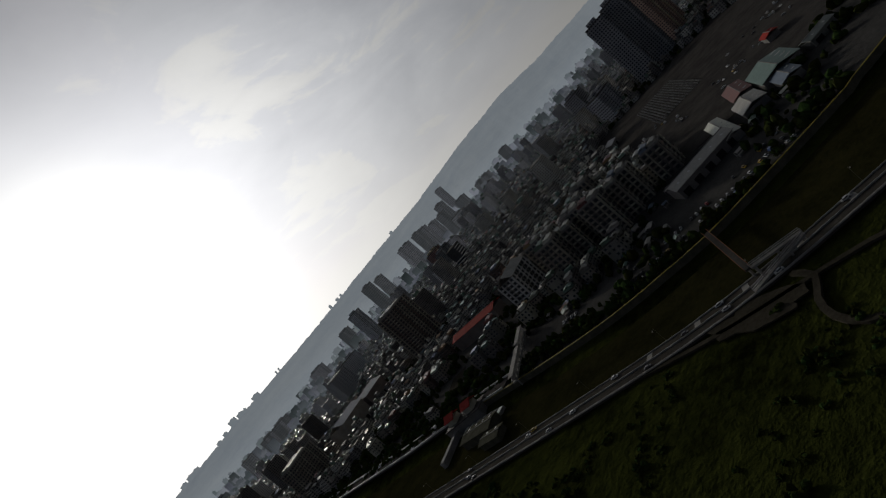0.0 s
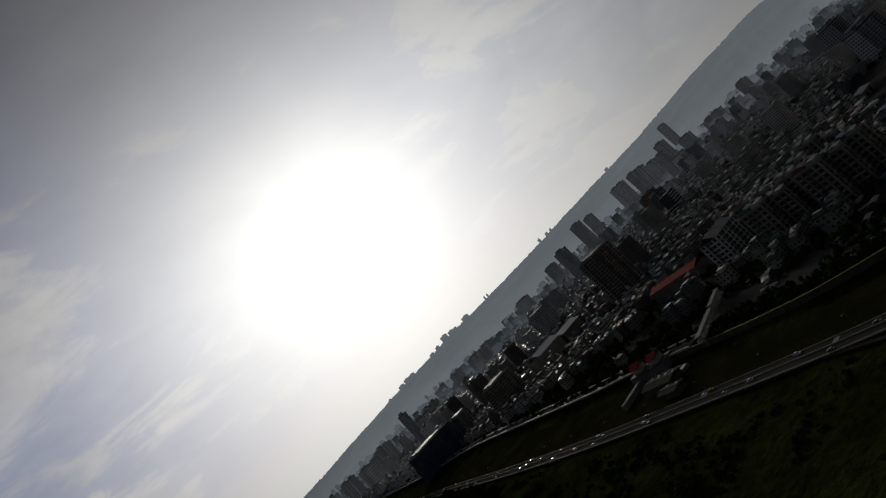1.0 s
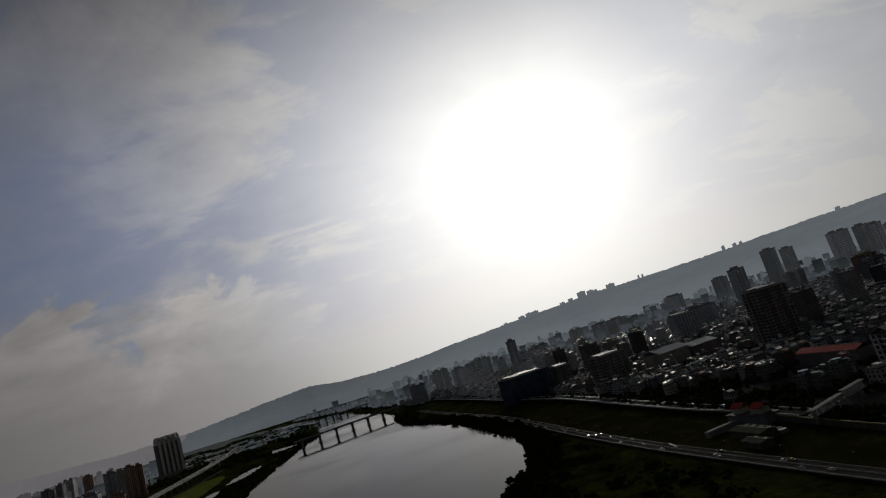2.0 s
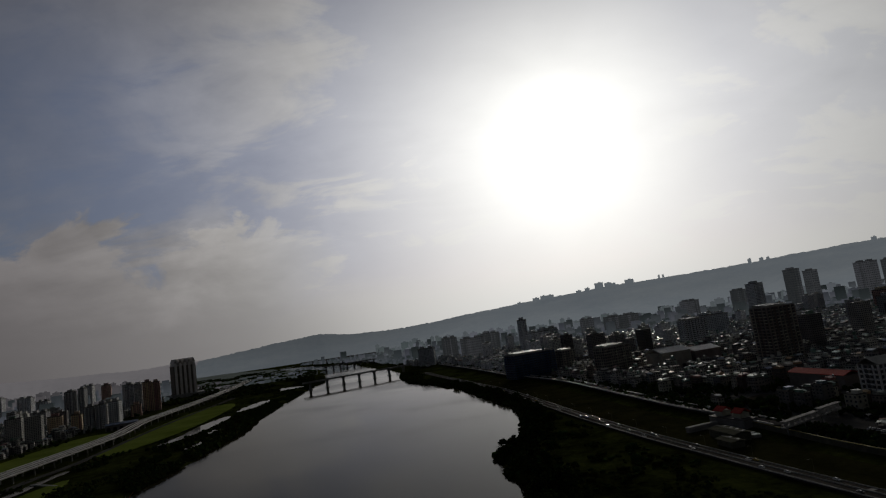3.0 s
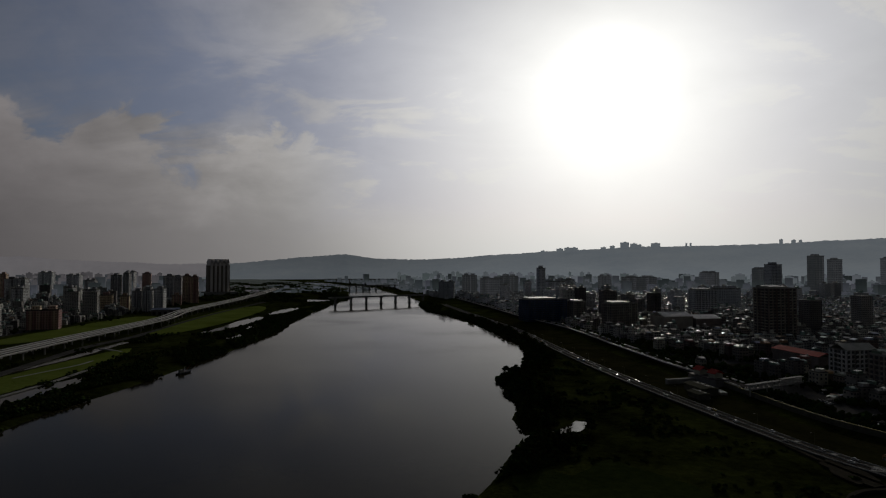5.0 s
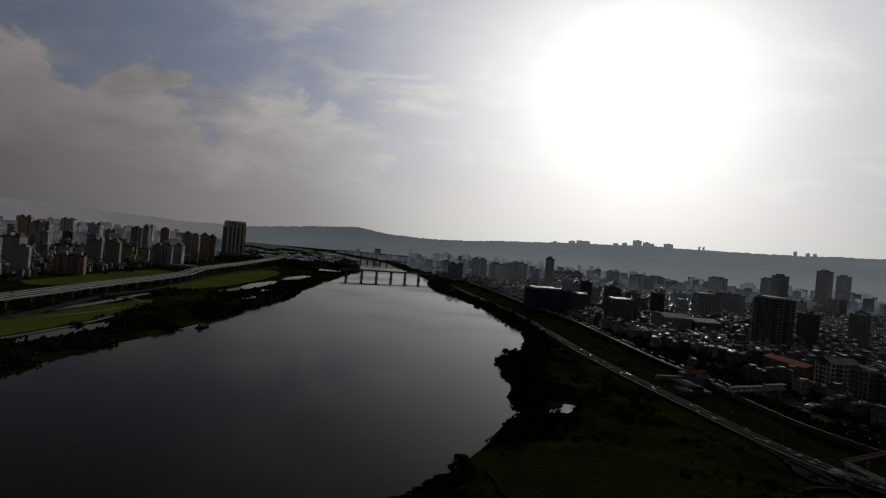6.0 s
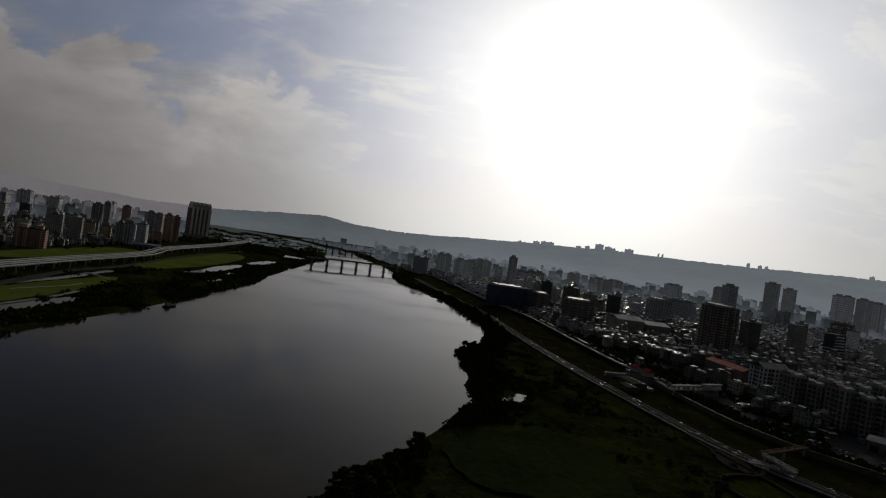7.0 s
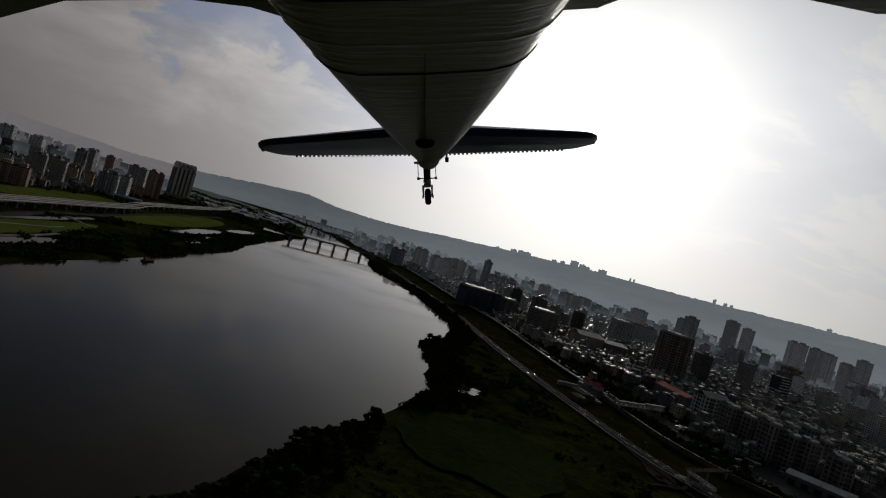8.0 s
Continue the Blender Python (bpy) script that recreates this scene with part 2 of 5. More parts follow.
TIN_PALE = material("pale sheet metal roof", (0.42, 0.41, 0.355), (0.60, 0.585, 0.52), 0.52, 0.1, 0.2, 9, 0.15, island=0.3, gloss=0.3)
TIN_BLUE = material("blue-grey sheet metal roof", (0.13, 0.17, 0.22), (0.22, 0.27, 0.33), 0.42, 0.25, 0.2, 9, 0.15, island=0.35, gloss=0.3)
RED_TIN = material("red sheet metal", (0.30, 0.03, 0.022), (0.42, 0.055, 0.04), 0.8, 0.0, 0.3, 9, 0.15, gloss=0.06)
STEEL = material("steel", (0.30, 0.30, 0.30), (0.45, 0.45, 0.45), 0.4, 0.8, 0.5, gloss=0.5)
RUST = material("rusty orange steel", (0.20, 0.085, 0.04), (0.34, 0.16, 0.08), 0.7, 0.2, 0.5)
DARK = material("dark rubber", (0.012, 0.012, 0.012), (0.03, 0.03, 0.03), 0.7, 0, 1)
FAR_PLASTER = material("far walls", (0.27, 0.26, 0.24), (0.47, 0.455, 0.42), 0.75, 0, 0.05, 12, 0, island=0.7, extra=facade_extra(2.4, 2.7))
# paler copies of the far wall and roof colours, imitating haze
FAR_HAZED = material("haze-paled far walls", (0.48, 0.485, 0.49), (0.70, 0.705, 0.71), 0.75, 0, 0.05, 12, 0, island=0.5, extra=facade_extra(2.4, 2.7, (0.12, 0.125, 0.13)))
ROOF_HAZED = material("haze-paled far roofs", (0.22, 0.22, 0.22), (0.42, 0.42, 0.41), 0.6, 0, 0.15, 9, 0, island=0.5, gloss=0.2)
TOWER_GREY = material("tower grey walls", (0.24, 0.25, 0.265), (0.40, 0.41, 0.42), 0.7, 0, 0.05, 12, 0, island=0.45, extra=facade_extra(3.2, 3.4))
# haze put into the base colour of the more distant towers
TOWER_HAZED = material("haze-paled tower walls", (0.50, 0.52, 0.545), (0.66, 0.68, 0.70), 0.7, 0, 0.05, 12, 0, island=0.1, extra=facade_extra(3.2, 3.4, (0.10, 0.11, 0.12)))
# shore tower tile colours lightened to stand in for haze over the river
SHORE_GREY = material("shore tower grey tile lightened for haze", (0.40, 0.40, 0.40), (0.62, 0.61, 0.60), 0.7, 0, 0.05, 12, 0, island=0.5, extra=facade_extra(3.2, 3.4, (0.07, 0.07, 0.075)))
SHORE_BROWN = material("shore tower brown tile lightened for haze", (0.42, 0.28, 0.21), (0.60, 0.43, 0.34), 0.7, 0, 0.05, 12, 0, island=0.35, extra=facade_extra(3.2, 3.4, (0.08, 0.06, 0.05)))
TOWER_BROWN = material("tower brown walls", (0.34, 0.24, 0.185), (0.48, 0.37, 0.30), 0.7, 0, 0.05, 12, 0, island=0.35, extra=facade_extra(3.2, 3.4))
# warm column tile, its tone raised to include haze
WARM = material("warm tile lightened for haze", (0.62, 0.58, 0.54), (0.76, 0.72, 0.68), 0.7, 0, 0.08, 12, 0.1)
# haze is painted into the colour and glow of these distant materials
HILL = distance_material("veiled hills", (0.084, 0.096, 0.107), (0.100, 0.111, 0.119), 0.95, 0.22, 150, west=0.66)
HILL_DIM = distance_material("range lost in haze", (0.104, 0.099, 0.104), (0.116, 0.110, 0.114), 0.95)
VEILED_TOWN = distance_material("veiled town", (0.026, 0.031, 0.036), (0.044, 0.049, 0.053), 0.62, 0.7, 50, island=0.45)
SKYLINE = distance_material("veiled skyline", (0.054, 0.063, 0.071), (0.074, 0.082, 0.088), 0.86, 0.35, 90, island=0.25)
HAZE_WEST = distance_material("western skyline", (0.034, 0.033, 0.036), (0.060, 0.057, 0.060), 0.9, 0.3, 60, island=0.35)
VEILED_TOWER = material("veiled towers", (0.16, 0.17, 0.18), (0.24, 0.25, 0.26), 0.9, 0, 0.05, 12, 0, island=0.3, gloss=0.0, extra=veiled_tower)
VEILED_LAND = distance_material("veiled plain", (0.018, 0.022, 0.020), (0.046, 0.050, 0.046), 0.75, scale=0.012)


# ---- mesh building ----
class Solid:
    """Collects vertices and faces of one mesh."""

    def __init__(self):
        self.v, self.f = [], []

    def box(self, x, y, z, sx, sy, sz, turn=0.0, taper=1.0):
        """A box standing on z, turned in degrees about its middle."""
        c, s, n = math.cos(radians(turn)), math.sin(radians(turn)), len(self.v)
        for zz, k in ((z, 1.0), (z + sz, taper)):
            for a, b in ((-1, -1), (1, -1), (1, 1), (-1, 1)):
                px, py = a * sx / 2 * k, b * sy / 2 * k
                self.v.append((x + c * px - s * py, y + s * px + c * py, zz))
        self.f += [tuple(n + i for i in q) for q in ((3, 2, 1, 0), (4, 5, 6, 7), (0, 1, 5, 4), (1, 2, 6, 5), (2, 3, 7, 6), (3, 0, 4, 7))]
        return self

    def beam(self, a, b, w, h):
        """A bar from a to b, w wide and h high, its upper face on the line."""
        a, b = Vector(a), Vector(b)
        d = b - a
        side = Vector((-d.y, d.x, 0))
        side = side.normalized() * (w / 2) if side.length > 1e-6 else Vector((w / 2, 0, 0))
        down = Vector((0, 0, -h)) if Vector((d.x, d.y, 0)).length > 1e-6 else Vector((0, h, 0))
        n = len(self.v)
        for p in (a, b):
            self.v += [tuple(p + side), tuple(p - side), tuple(p - side + down), tuple(p + side + down)]
        self.f += [tuple(n + i for i in q) for q in ((0, 1, 2, 3), (7, 6, 5, 4), (4, 5, 1, 0), (5, 6, 2, 1), (6, 7, 3, 2), (7, 4, 0, 3))]
        return self

    def gable(self, x, y, z, sx, sy, rise, turn=0.0, eave=0.25):
        """A pitched roof with the ridge along its length sx."""
        c, s, n = math.cos(radians(turn)), math.sin(radians(turn)), len(self.v)
        pts = [(-sx / 2, -sy / 2, 0), (sx / 2, -sy / 2, 0), (sx / 2, sy / 2, 0), (-sx / 2, sy / 2, 0), (-sx / 2, 0, rise), (sx / 2, 0, rise)]
        for zz in (0.0, eave):
            self.v += [(x + c * a - s * b, y + s * a + c * b, z + k + zz) for a, b, k in pts]
        self.f += [tuple(n + i for i in q) for q in ((6, 7, 11, 10), (8, 9, 10, 11), (0, 4, 5, 1), (2, 5, 4, 3),
                                                   (0, 1, 7, 6), (2, 3, 9, 8), (0, 6, 10, 4), (4, 10, 9, 3), (1, 5, 11, 7), (5, 2, 8, 11))]
        return self

    def tube(self, x, y, z, r, h, sides=10, top=None, turn=(0, 0, 0)):
        n, m = len(self.v), pose(x, y, z, *turn)
        for k, rr in ((0, r), (h, r if top is None else top)):
            self.v += [tuple(m @ Vector((rr * math.cos(2 * math.pi * i / sides), rr * math.sin(2 * math.pi * i / sides), k))) for i in range(sides)]
        self.f += [(n + i, n + (i + 1) % sides, n + sides + (i + 1) % sides, n + sides + i) for i in range(sides)]
        self.f += [tuple(n + i for i in reversed(range(sides))), tuple(n + sides + i for i in range(sides))]
        return self

    def blob(self, x, y, z, rx, ry, rz, rnd, rough=0.25):
        """A small uneven clump of foliage."""
        n = len(self.v)
        for a, b, c in BALL_V:
            k = 1 + rnd.uniform(-rough, rough)
            self.v.append((x + a * rx * k, y + b * ry * k, z + c * rz * k))
        self.f += [(n + a, n + b, n + c) for a, b, c in BALL_F]
        return self

    def ribbon(self, line, w, z=None, h=0.3):
        """A road slab along a line of (x, y[, z]) with its upper face at the line."""
        pts = [Vector((p[0], p[1], p[2] if len(p) > 2 else z)) for p in line]
        n = len(self.v)
        for i, p in enumerate(pts):
            d = (pts[min(i + 1, len(pts) - 1)] - pts[max(i - 1, 0)])
            side = Vector((d.y, -d.x, 0)).normalized() * (w / 2)
            self.v += [tuple(p - side), tuple(p + side), tuple(p + side - Vector((0, 0, h))), tuple(p - side - Vector((0, 0, h)))]
        for i in range(len(pts) - 1):
            a, b = n + 4 * i, n + 4 * i + 4
            self.f += [(a + k, a + (k + 1) % 4, b + (k + 1) % 4, b + k) for k in range(4)]
        self.f += [(n + 3, n + 2, n + 1, n), tuple(n + 4 * (len(pts) - 1) + k for k in range(4))]
        return self

    def sheet(self, outline, z, h=0.3):
        n, k = len(self.v), len(outline)
        self.v += [(x, y, z) for x, y in outline] + [(x, y, z - h) for x, y in outline]
        self.f += [tuple(n + i for i in range(k)), tuple(n + k + i for i in reversed(range(k)))]
        self.f += [(n + (i + 1) % k, n + i, n + k + i, n + k + (i + 1) % k) for i in range(k)]
        return self

    def mesh(self, name, mat, smooth=False):
        me = bpy.data.meshes.new(name)
        me.from_pydata(self.v, [], self.f)
        me.materials.append(mat)
        if smooth:
            me.polygons.foreach_set("use_smooth", [True] * len(me.polygons))
        me.update()
        return me


def make_ball():
    bm = bmesh.new()
    bmesh.ops.create_icosphere(bm, subdivisions=1, radius=1.0)
    v, f = [tuple(p.co) for p in bm.verts], [tuple(p.index for p in q.verts) for q in bm.faces]
    bm.free()
    return v, f


BALL_V, BALL_F = make_ball()


def part(name, solid, mat, parent=None, label="", smooth=False):
    ob = new(name, solid.mesh(name, mat, smooth))
    ob.parent = parent
    return tagged(ob, label)


def thing(name, label, category, group="", at=None):
    ob = new(name)
    ob.empty_display_size = 0.5
    if at is not None:
        ob.matrix_world = at
    return tagged(ob, label, category, group)


def along(line, step, start=0.0):
    """Points every step metres along a line, with the heading in degrees."""
    out, left = [], start
    for a, b in zip(line, line[1:]):
        a, b = Vector(a[:2]), Vector(b[:2])
        d = (b - a).length
        while left <= d:
            p = a.lerp(b, left / d)
            out.append((p.x, p.y, math.degrees(math.atan2(b.y - a.y, b.x - a.x))))
            left += step
        left -= d
    return out


def smooth_line(line, step):
    """The line rounded by a Catmull-Rom spline."""
    pts, out = [Vector((*p, 0)[:3]) if len(p) == 2 else Vector(p) for p in line], []
    for i in range(len(pts) - 1):
        p0, p1, p2, p3 = pts[max(i - 1, 0)], pts[i], pts[i + 1], pts[min(i + 2, len(pts) - 1)]
        n = max(1, int((p2 - p1).length / step))
        for k in range(n):
            u = k / n
            out.append(0.5 * (2 * p1 + (p2 - p0) * u + (2 * p0 - 5 * p1 + 4 * p2 - p3) * u * u + (3 * p1 - p0 - 3 * p2 + p3) * u ** 3))
    return [tuple(p) for p in out] + [tuple(pts[-1])]


# ---- the plan ----
RIGHT_BANK = [(-330, -400), (-200, -130), (-120, 0), (-75, 60), (-45, 100), (-33, 140), (-20, 175), (-5, 203), (10, 240), (16, 264), (30, 310),
              (24, 340), (33, 378), (22, 408), (27, 434), (18, 458), (31, 478), (44, 512), (54, 575), (57, 640), (54, 705), (38, 770), (22, 850),
              (5, 950), (-40, 1065), (-85, 1160), (-112, 1300), (-128, 1495), (-180, 1690), (-302, 2072), (-380, 2400), (-556, 2700), (-760, 3050), (-1500, 4000)]
LEFT_BANK = [(-330, -400), (-262, 0), (-255, 200), (-252, 290), (-255, 345), (-252, 390), (-248, 470), (-250, 600), (-262, 790), (-280, 910), (-290, 1025),
             (-312, 1290), (-320, 1400), (-318, 1560), (-335, 1645), (-407, 1999), (-485, 2343), (-718, 2724), (-908, 3205), (-1600, 4000)]
LEVEE = [(-33, 1500), (40, 1180), (84, 960), (128, 800), (153, 610), (166, 511), (177, 455), (184, 405), (190, 357), (197, 322), (207, 297), (217, 277), (233, 258), (252, 238), (266, 224), (290, 208), (420, 100), (600, -60)]
RIVER_ROAD = [(-60, 1340), (-20, 1160), (40, 905), (66, 790), (100, 568), (121, 452), (139, 373), (153, 315), (164, 275), (176, 247), (191, 222), (213, 190), (255, 140), (380, 10)]
LEFT_CITY = [(-420, -200), (-430, 548), (-440, 700), (-480, 980), (-560, 1420), (-900, 2400), (-1800, 4000)]


def x_at(line, y):
    """Where a line that runs up the map lies at y."""
    ys, xs = zip(*sorted((p[1], p[0]) for p in line))
    return float(np.interp(y, ys, xs))


def height(x, y):
    """The ground: river bed, flood land, levee and the town behind it."""
    r, l = x_at(RIGHT_BANK, y), x_at(LEFT_BANK, y)
    if l < x < r:
        return -3.0 * min(1, min(x - l, r - x) / 5.0)
    wave = 0.5 * noise.noise((x / 40, y / 40, 0)) + 0.3 * noise.noise((x / 13, y / 13, 3))
    if x >= r:
        bank = min(1, (x - r) / 7.0)
        lev = x_at(LEVEE, y)
        if x > lev + 4:
            return 5.0
        if x > lev - 14:
            return 2.4 + 2.6 * max(0.0, (x - lev + 14)) / 18
        return bank * (2.3 + wave)
    bank = min(1, (l - x) / 9.0)
    return bank * (2.0 + wave) if x > x_at(LEFT_CITY, y) else 3.0


def steps(*spans):
    out = []
    for a, b, d in spans:
        out += list(np.arange(a, b, d))
    return out + [spans[-1][1]]


def build_ground():
    xs = steps((-4900, -1000, 300), (-1000, -420, 40), (-420, -220, 8), (-220, -140, 16), (-140, 330, 6), (330, 900, 40), (900, 4900, 400))
    ys = steps((-900, -100, 80), (-100, 760, 8), (760, 1600, 16), (1600, 3200, 80), (3200, 4900, 340))
    s = Solid()
    s.v = [(x, y, height(x, y)) for y in ys for x in xs]
    w = len(xs)
    s.f = [(j * w + i, j * w + i + 1, j * w + w + i + 1, j * w + w + i) for j in range(len(ys) - 1) for i in range(w - 1)]
    return part("ground", s, GRASS, smooth=True)


tagged(build_ground(), "rough dark green flood land and levee banks along the river", "ground", kind="structure")
tagged(part("water", Solid().sheet([(-3000, -850), (500, -850), (500, 900), (200, 2000), (-300, 4800), (-4000, 4800)], 0.0, 0.4), WATER),
       "wide calm grey river mirroring the hazy sky", "river", kind="structure")

# ---- hills all round, far enough to stand as a backdrop ----
RIDGE = [(-180, 0.3), (-90, 0.5), (-50, 0.7), (-38, 0.7), (-34, 0.4), (-28, 0.15), (-22, 0.2), (-18.5, 0.55), (-15.5, 0.85), (-11.8, 1.1), (-9, 0.7), (-6, 0.6), (-1.5, 0.75),
         (3, 1.1), (8, 1.4), (15, 1.75), (24, 1.85), (29, 2.0), (34, 2.2), (40, 2.3), (46, 2.75), (52, 2.85), (57, 2.3), (63, 2.1), (80, 2.5), (120, 1.5), (180, 0.3)]


def hill_strip(name, near, far, a0, a1, scale, base, seed, mat, label, fade=(0, 0)):
    """A strip of hillside between two distances; its crest stands at the ridge's elevation."""
    az, el = zip(*RIDGE)
    s, rows, n = Solid(), 7, int((a1 - a0) / 0.22)
    for i in range(n + 1):
        a = a0 + (a1 - a0) * i / n
        e = math.tan(radians(float(np.interp(a, az, el)) * scale)) * far + base
        end = min(1.0, (a - a0) / fade[0] if fade[0] else 1.0, (a1 - a) / fade[1] if fade[1] else 1.0)
        end = end * end * (3 - 2 * end)
        for k in range(rows):
            u = k / (rows - 1)
            d = near + (far - near) * u
            bump = noise.fractal((a * 0.35, u * 3, seed), 1.0, 2.0, 5) * (26 * (1 - u) + 5) + noise.noise((a * 4, u * 4, seed)) * 6 + noise.noise((a * 11, u * 9, seed)) * 4
            z = -2 + ((e + 92) * (u ** 0.8) + bump * min(1, 3 * u)) * end
            s.v.append((d * math.sin(radians(a)), d * math.cos(radians(a)), z))
    s.f = [(i * rows + k, i * rows + rows + k, i * rows + rows + k + 1, i * rows + k + 1) for i in range(n) for k in range(rows - 1)]
    return tagged(part(name, s, mat, smooth=True), label, "hills", kind="structure")


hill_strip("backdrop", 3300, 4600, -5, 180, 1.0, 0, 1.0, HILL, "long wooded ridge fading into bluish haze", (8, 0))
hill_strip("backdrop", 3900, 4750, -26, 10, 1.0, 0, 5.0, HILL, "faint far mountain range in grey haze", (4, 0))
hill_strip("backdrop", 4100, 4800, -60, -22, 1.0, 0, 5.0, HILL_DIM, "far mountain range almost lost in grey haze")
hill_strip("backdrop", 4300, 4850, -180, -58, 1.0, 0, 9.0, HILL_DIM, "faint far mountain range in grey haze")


def ridge_place(az, dist):
    a, e = zip(*RIDGE)
    return dist * math.sin(radians(az)), dist * math.cos(radians(az)), 92 + math.tan(radians(float(np.interp(az, a, e)))) * dist


for az, w, h in ((7.0, 30, 12), (8.6, 50, 20), (9.3, 45, 25), (9.9, 60, 22), (12.6, 40, 13), (13.4, 36, 19), (14.5, 62, 40), (15.3, 50, 28),
                 (15.8, 30, 20), (17.2, 64, 28), (19.8, 13, 24), (20.15, 13, 23), (27.2, 22, 28), (28.1, 26, 20), (28.6, 20, 18), (36.0, 30, 18)):
    x, y, z = ridge_place(az, 4560)
    z -= 5
    s = Solid().box(x, y, z - 30, w, 25, 30 + h, -az).box(x + 4, y, z + h - 1, w * 0.3, 12, 6, -az)
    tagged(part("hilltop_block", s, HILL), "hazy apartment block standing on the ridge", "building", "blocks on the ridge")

# ---- sheets of town ground, lawns and roads ----
def band(line, y0, y1, dx0, dx1, step=20):
    """Outline of the strip beside a line, from dx0 to dx1 off it."""
    ys = list(np.arange(y0, y1, step)) + [y1]
    return [(x_at(line, y) + dx0, y) for y in ys] + [(x_at(line, y) + dx1, y) for y in reversed(ys)]


town = [(x_at(LEVEE, y) + 5, y) for y in np.arange(-60, 1500, 20)] + [(-20, 1500), (-100, 1800), (-600, 3000), (-1200, 4400), (4500, 4500), (4500, -700), (640, -100)]
tagged(part("pavement", Solid().sheet(town, 5.2, 0.5), PAVED), "dusty grey streets and yards of the town", "pavement", kind="structure")
town = [(x_at(LEFT_CITY, y) - 130, y) for y in np.arange(-500, 1500, 40)] + [(-1060, 2400), (-2300, 4500), (-4700, 4500), (-4700, -500)]
tagged(part("pavement", Solid().sheet(list(reversed(town)), 3.4, 0.5), PAVED), "dusty grey streets and yards of the far town", "pavement", kind="structure")

# added sheet over the far ground, glowing in the colour of haze
plain = [(x_at(LEFT_BANK, y) - 30, y) for y in range(1950, 4000, 50)] + [(-1700, 4500), (-4600, 4500), (-4600, 900), (-2100, 900), (-1500, 1500)]
tagged(part("backdrop", Solid().sheet(list(reversed(plain)), 4.2, 0.5), VEILED_LAND), "far river plain dim in grey haze", "plain", kind="structure")
road = smooth_line([(x, y, 3.4) for x, y in RIVER_ROAD], 12)
tagged(part("road", Solid().ribbon(road, 10.8, h=0.8), ROADWAY), "riverside dual carriageway of worn grey asphalt", "road", kind="structure")


def offset(line, d, dz=0.0):
    out = []
    for i, p in enumerate(line):
        a, b = Vector(line[max(i - 1, 0)]), Vector(line[min(i + 1, len(line) - 1)])
        side = Vector((b.y - a.y, a.x - b.x, 0)).normalized() * d
        out.append((p[0] + side.x, p[1] + side.y, p[2] + dz))
    return out


for d, w, z in ((-5.2, 0.3, 0.4), (-0.4, 0.35, 0.5), (4.5, 0.3, 0.3), (5.2, 0.3, 0.4)):
    tagged(part("kerb", Solid().ribbon(offset(road, d, z), w, h=z + 0.1), KERB), "pale concrete barrier along the riverside road", "barrier", kind="structure")
upper = smooth_line([(x + 6, y, 7.6) for x, y in LEVEE[:8]], 14)
tagged(part("road", Solid().ribbon(upper, 11.0, h=1.4), ASPHALT), "raised road along the top of the levee", "road", kind="structure")
for d in (-5.3, 5.3):
    tagged(part("kerb", Solid().ribbon(offset(upper, d, 0.9), 0.6, h=1.0), RAIL), "pale concrete parapet of the levee road", "barrier", kind="structure")
wall = smooth_line([(x, y, 7.4) for x, y in LEVEE[6:]], 10)
tagged(part("wall_levee", Solid().ribbon(wall, 1.2, h=3.2), MOSSY), "concrete flood wall on the levee", "flood wall", kind="structure")
tagged(part("trim", Solid().ribbon(offset(wall, 0, 0.12), 1.0, h=0.3), YELLOW), "yellow painted coping on the flood wall", "coping", kind="structure")

# ---- the two river bridges ----
def bridge(label, a, b, deck_z, width, spans, pier_w):
    a, b = Vector(a), Vector(b)
    d, at = b - a, (a + b) / 2
    turn = math.degrees(math.atan2(d.y, d.x))
    ob = thing("bridge", label, "bridge", "river bridges")
    part("deck", Solid().beam((*(a - d * 0.06), deck_z), (*(b + d * 0.06), deck_z), width, 2.0), KERB, ob)
    for k in (-1, 1):
        n = Vector((-d.y, d.x)).normalized() * (k * (width / 2 - 0.3))
        part("parapet", Solid().beam((*(a - d * 0.06 + n), deck_z + 1.2), (*(b + d * 0.06 + n), deck_z + 1.2), 0.4, 1.2), KERB, ob)
    for i in range(spans + 1):
        p = a + d * (i / spans)
        s = Solid().box(p.x, p.y, -4, pier_w, width * 0.5, deck_z + 4 - 4.2, turn, 0.92)
        s.box(p.x, p.y, deck_z - 4.4, pier_w * 1.25, width * 0.85, 1.9, turn)
        part("pier", s, CONCRETE, ob)
        part("footing", Solid().box(p.x, p.y, -4, pier_w * 2.4, width * 0.62, 5.4, turn), CONCRETE, ob)
    return ob


bridge("grey concrete girder bridge on wall piers across the river", (-309, 1345), (-118, 1490), 17, 13, 6, 3.2)
bridge("distant low concrete bridge with many slim piers", (-446, 2180), (-290, 2290), 16, 12, 7, 3)

# ---- the raised expressway on the far shore ----
EXPRESS = [(-400, 150), (-408, 400), (-430, 610), (-452, 840), (-497, 1010), (-528, 1250), (-550, 1400), (-576, 1560), (-612, 1750), (-680, 2050)]
ex = thing("expressway", "long raised grey expressway on round piers", "viaduct")
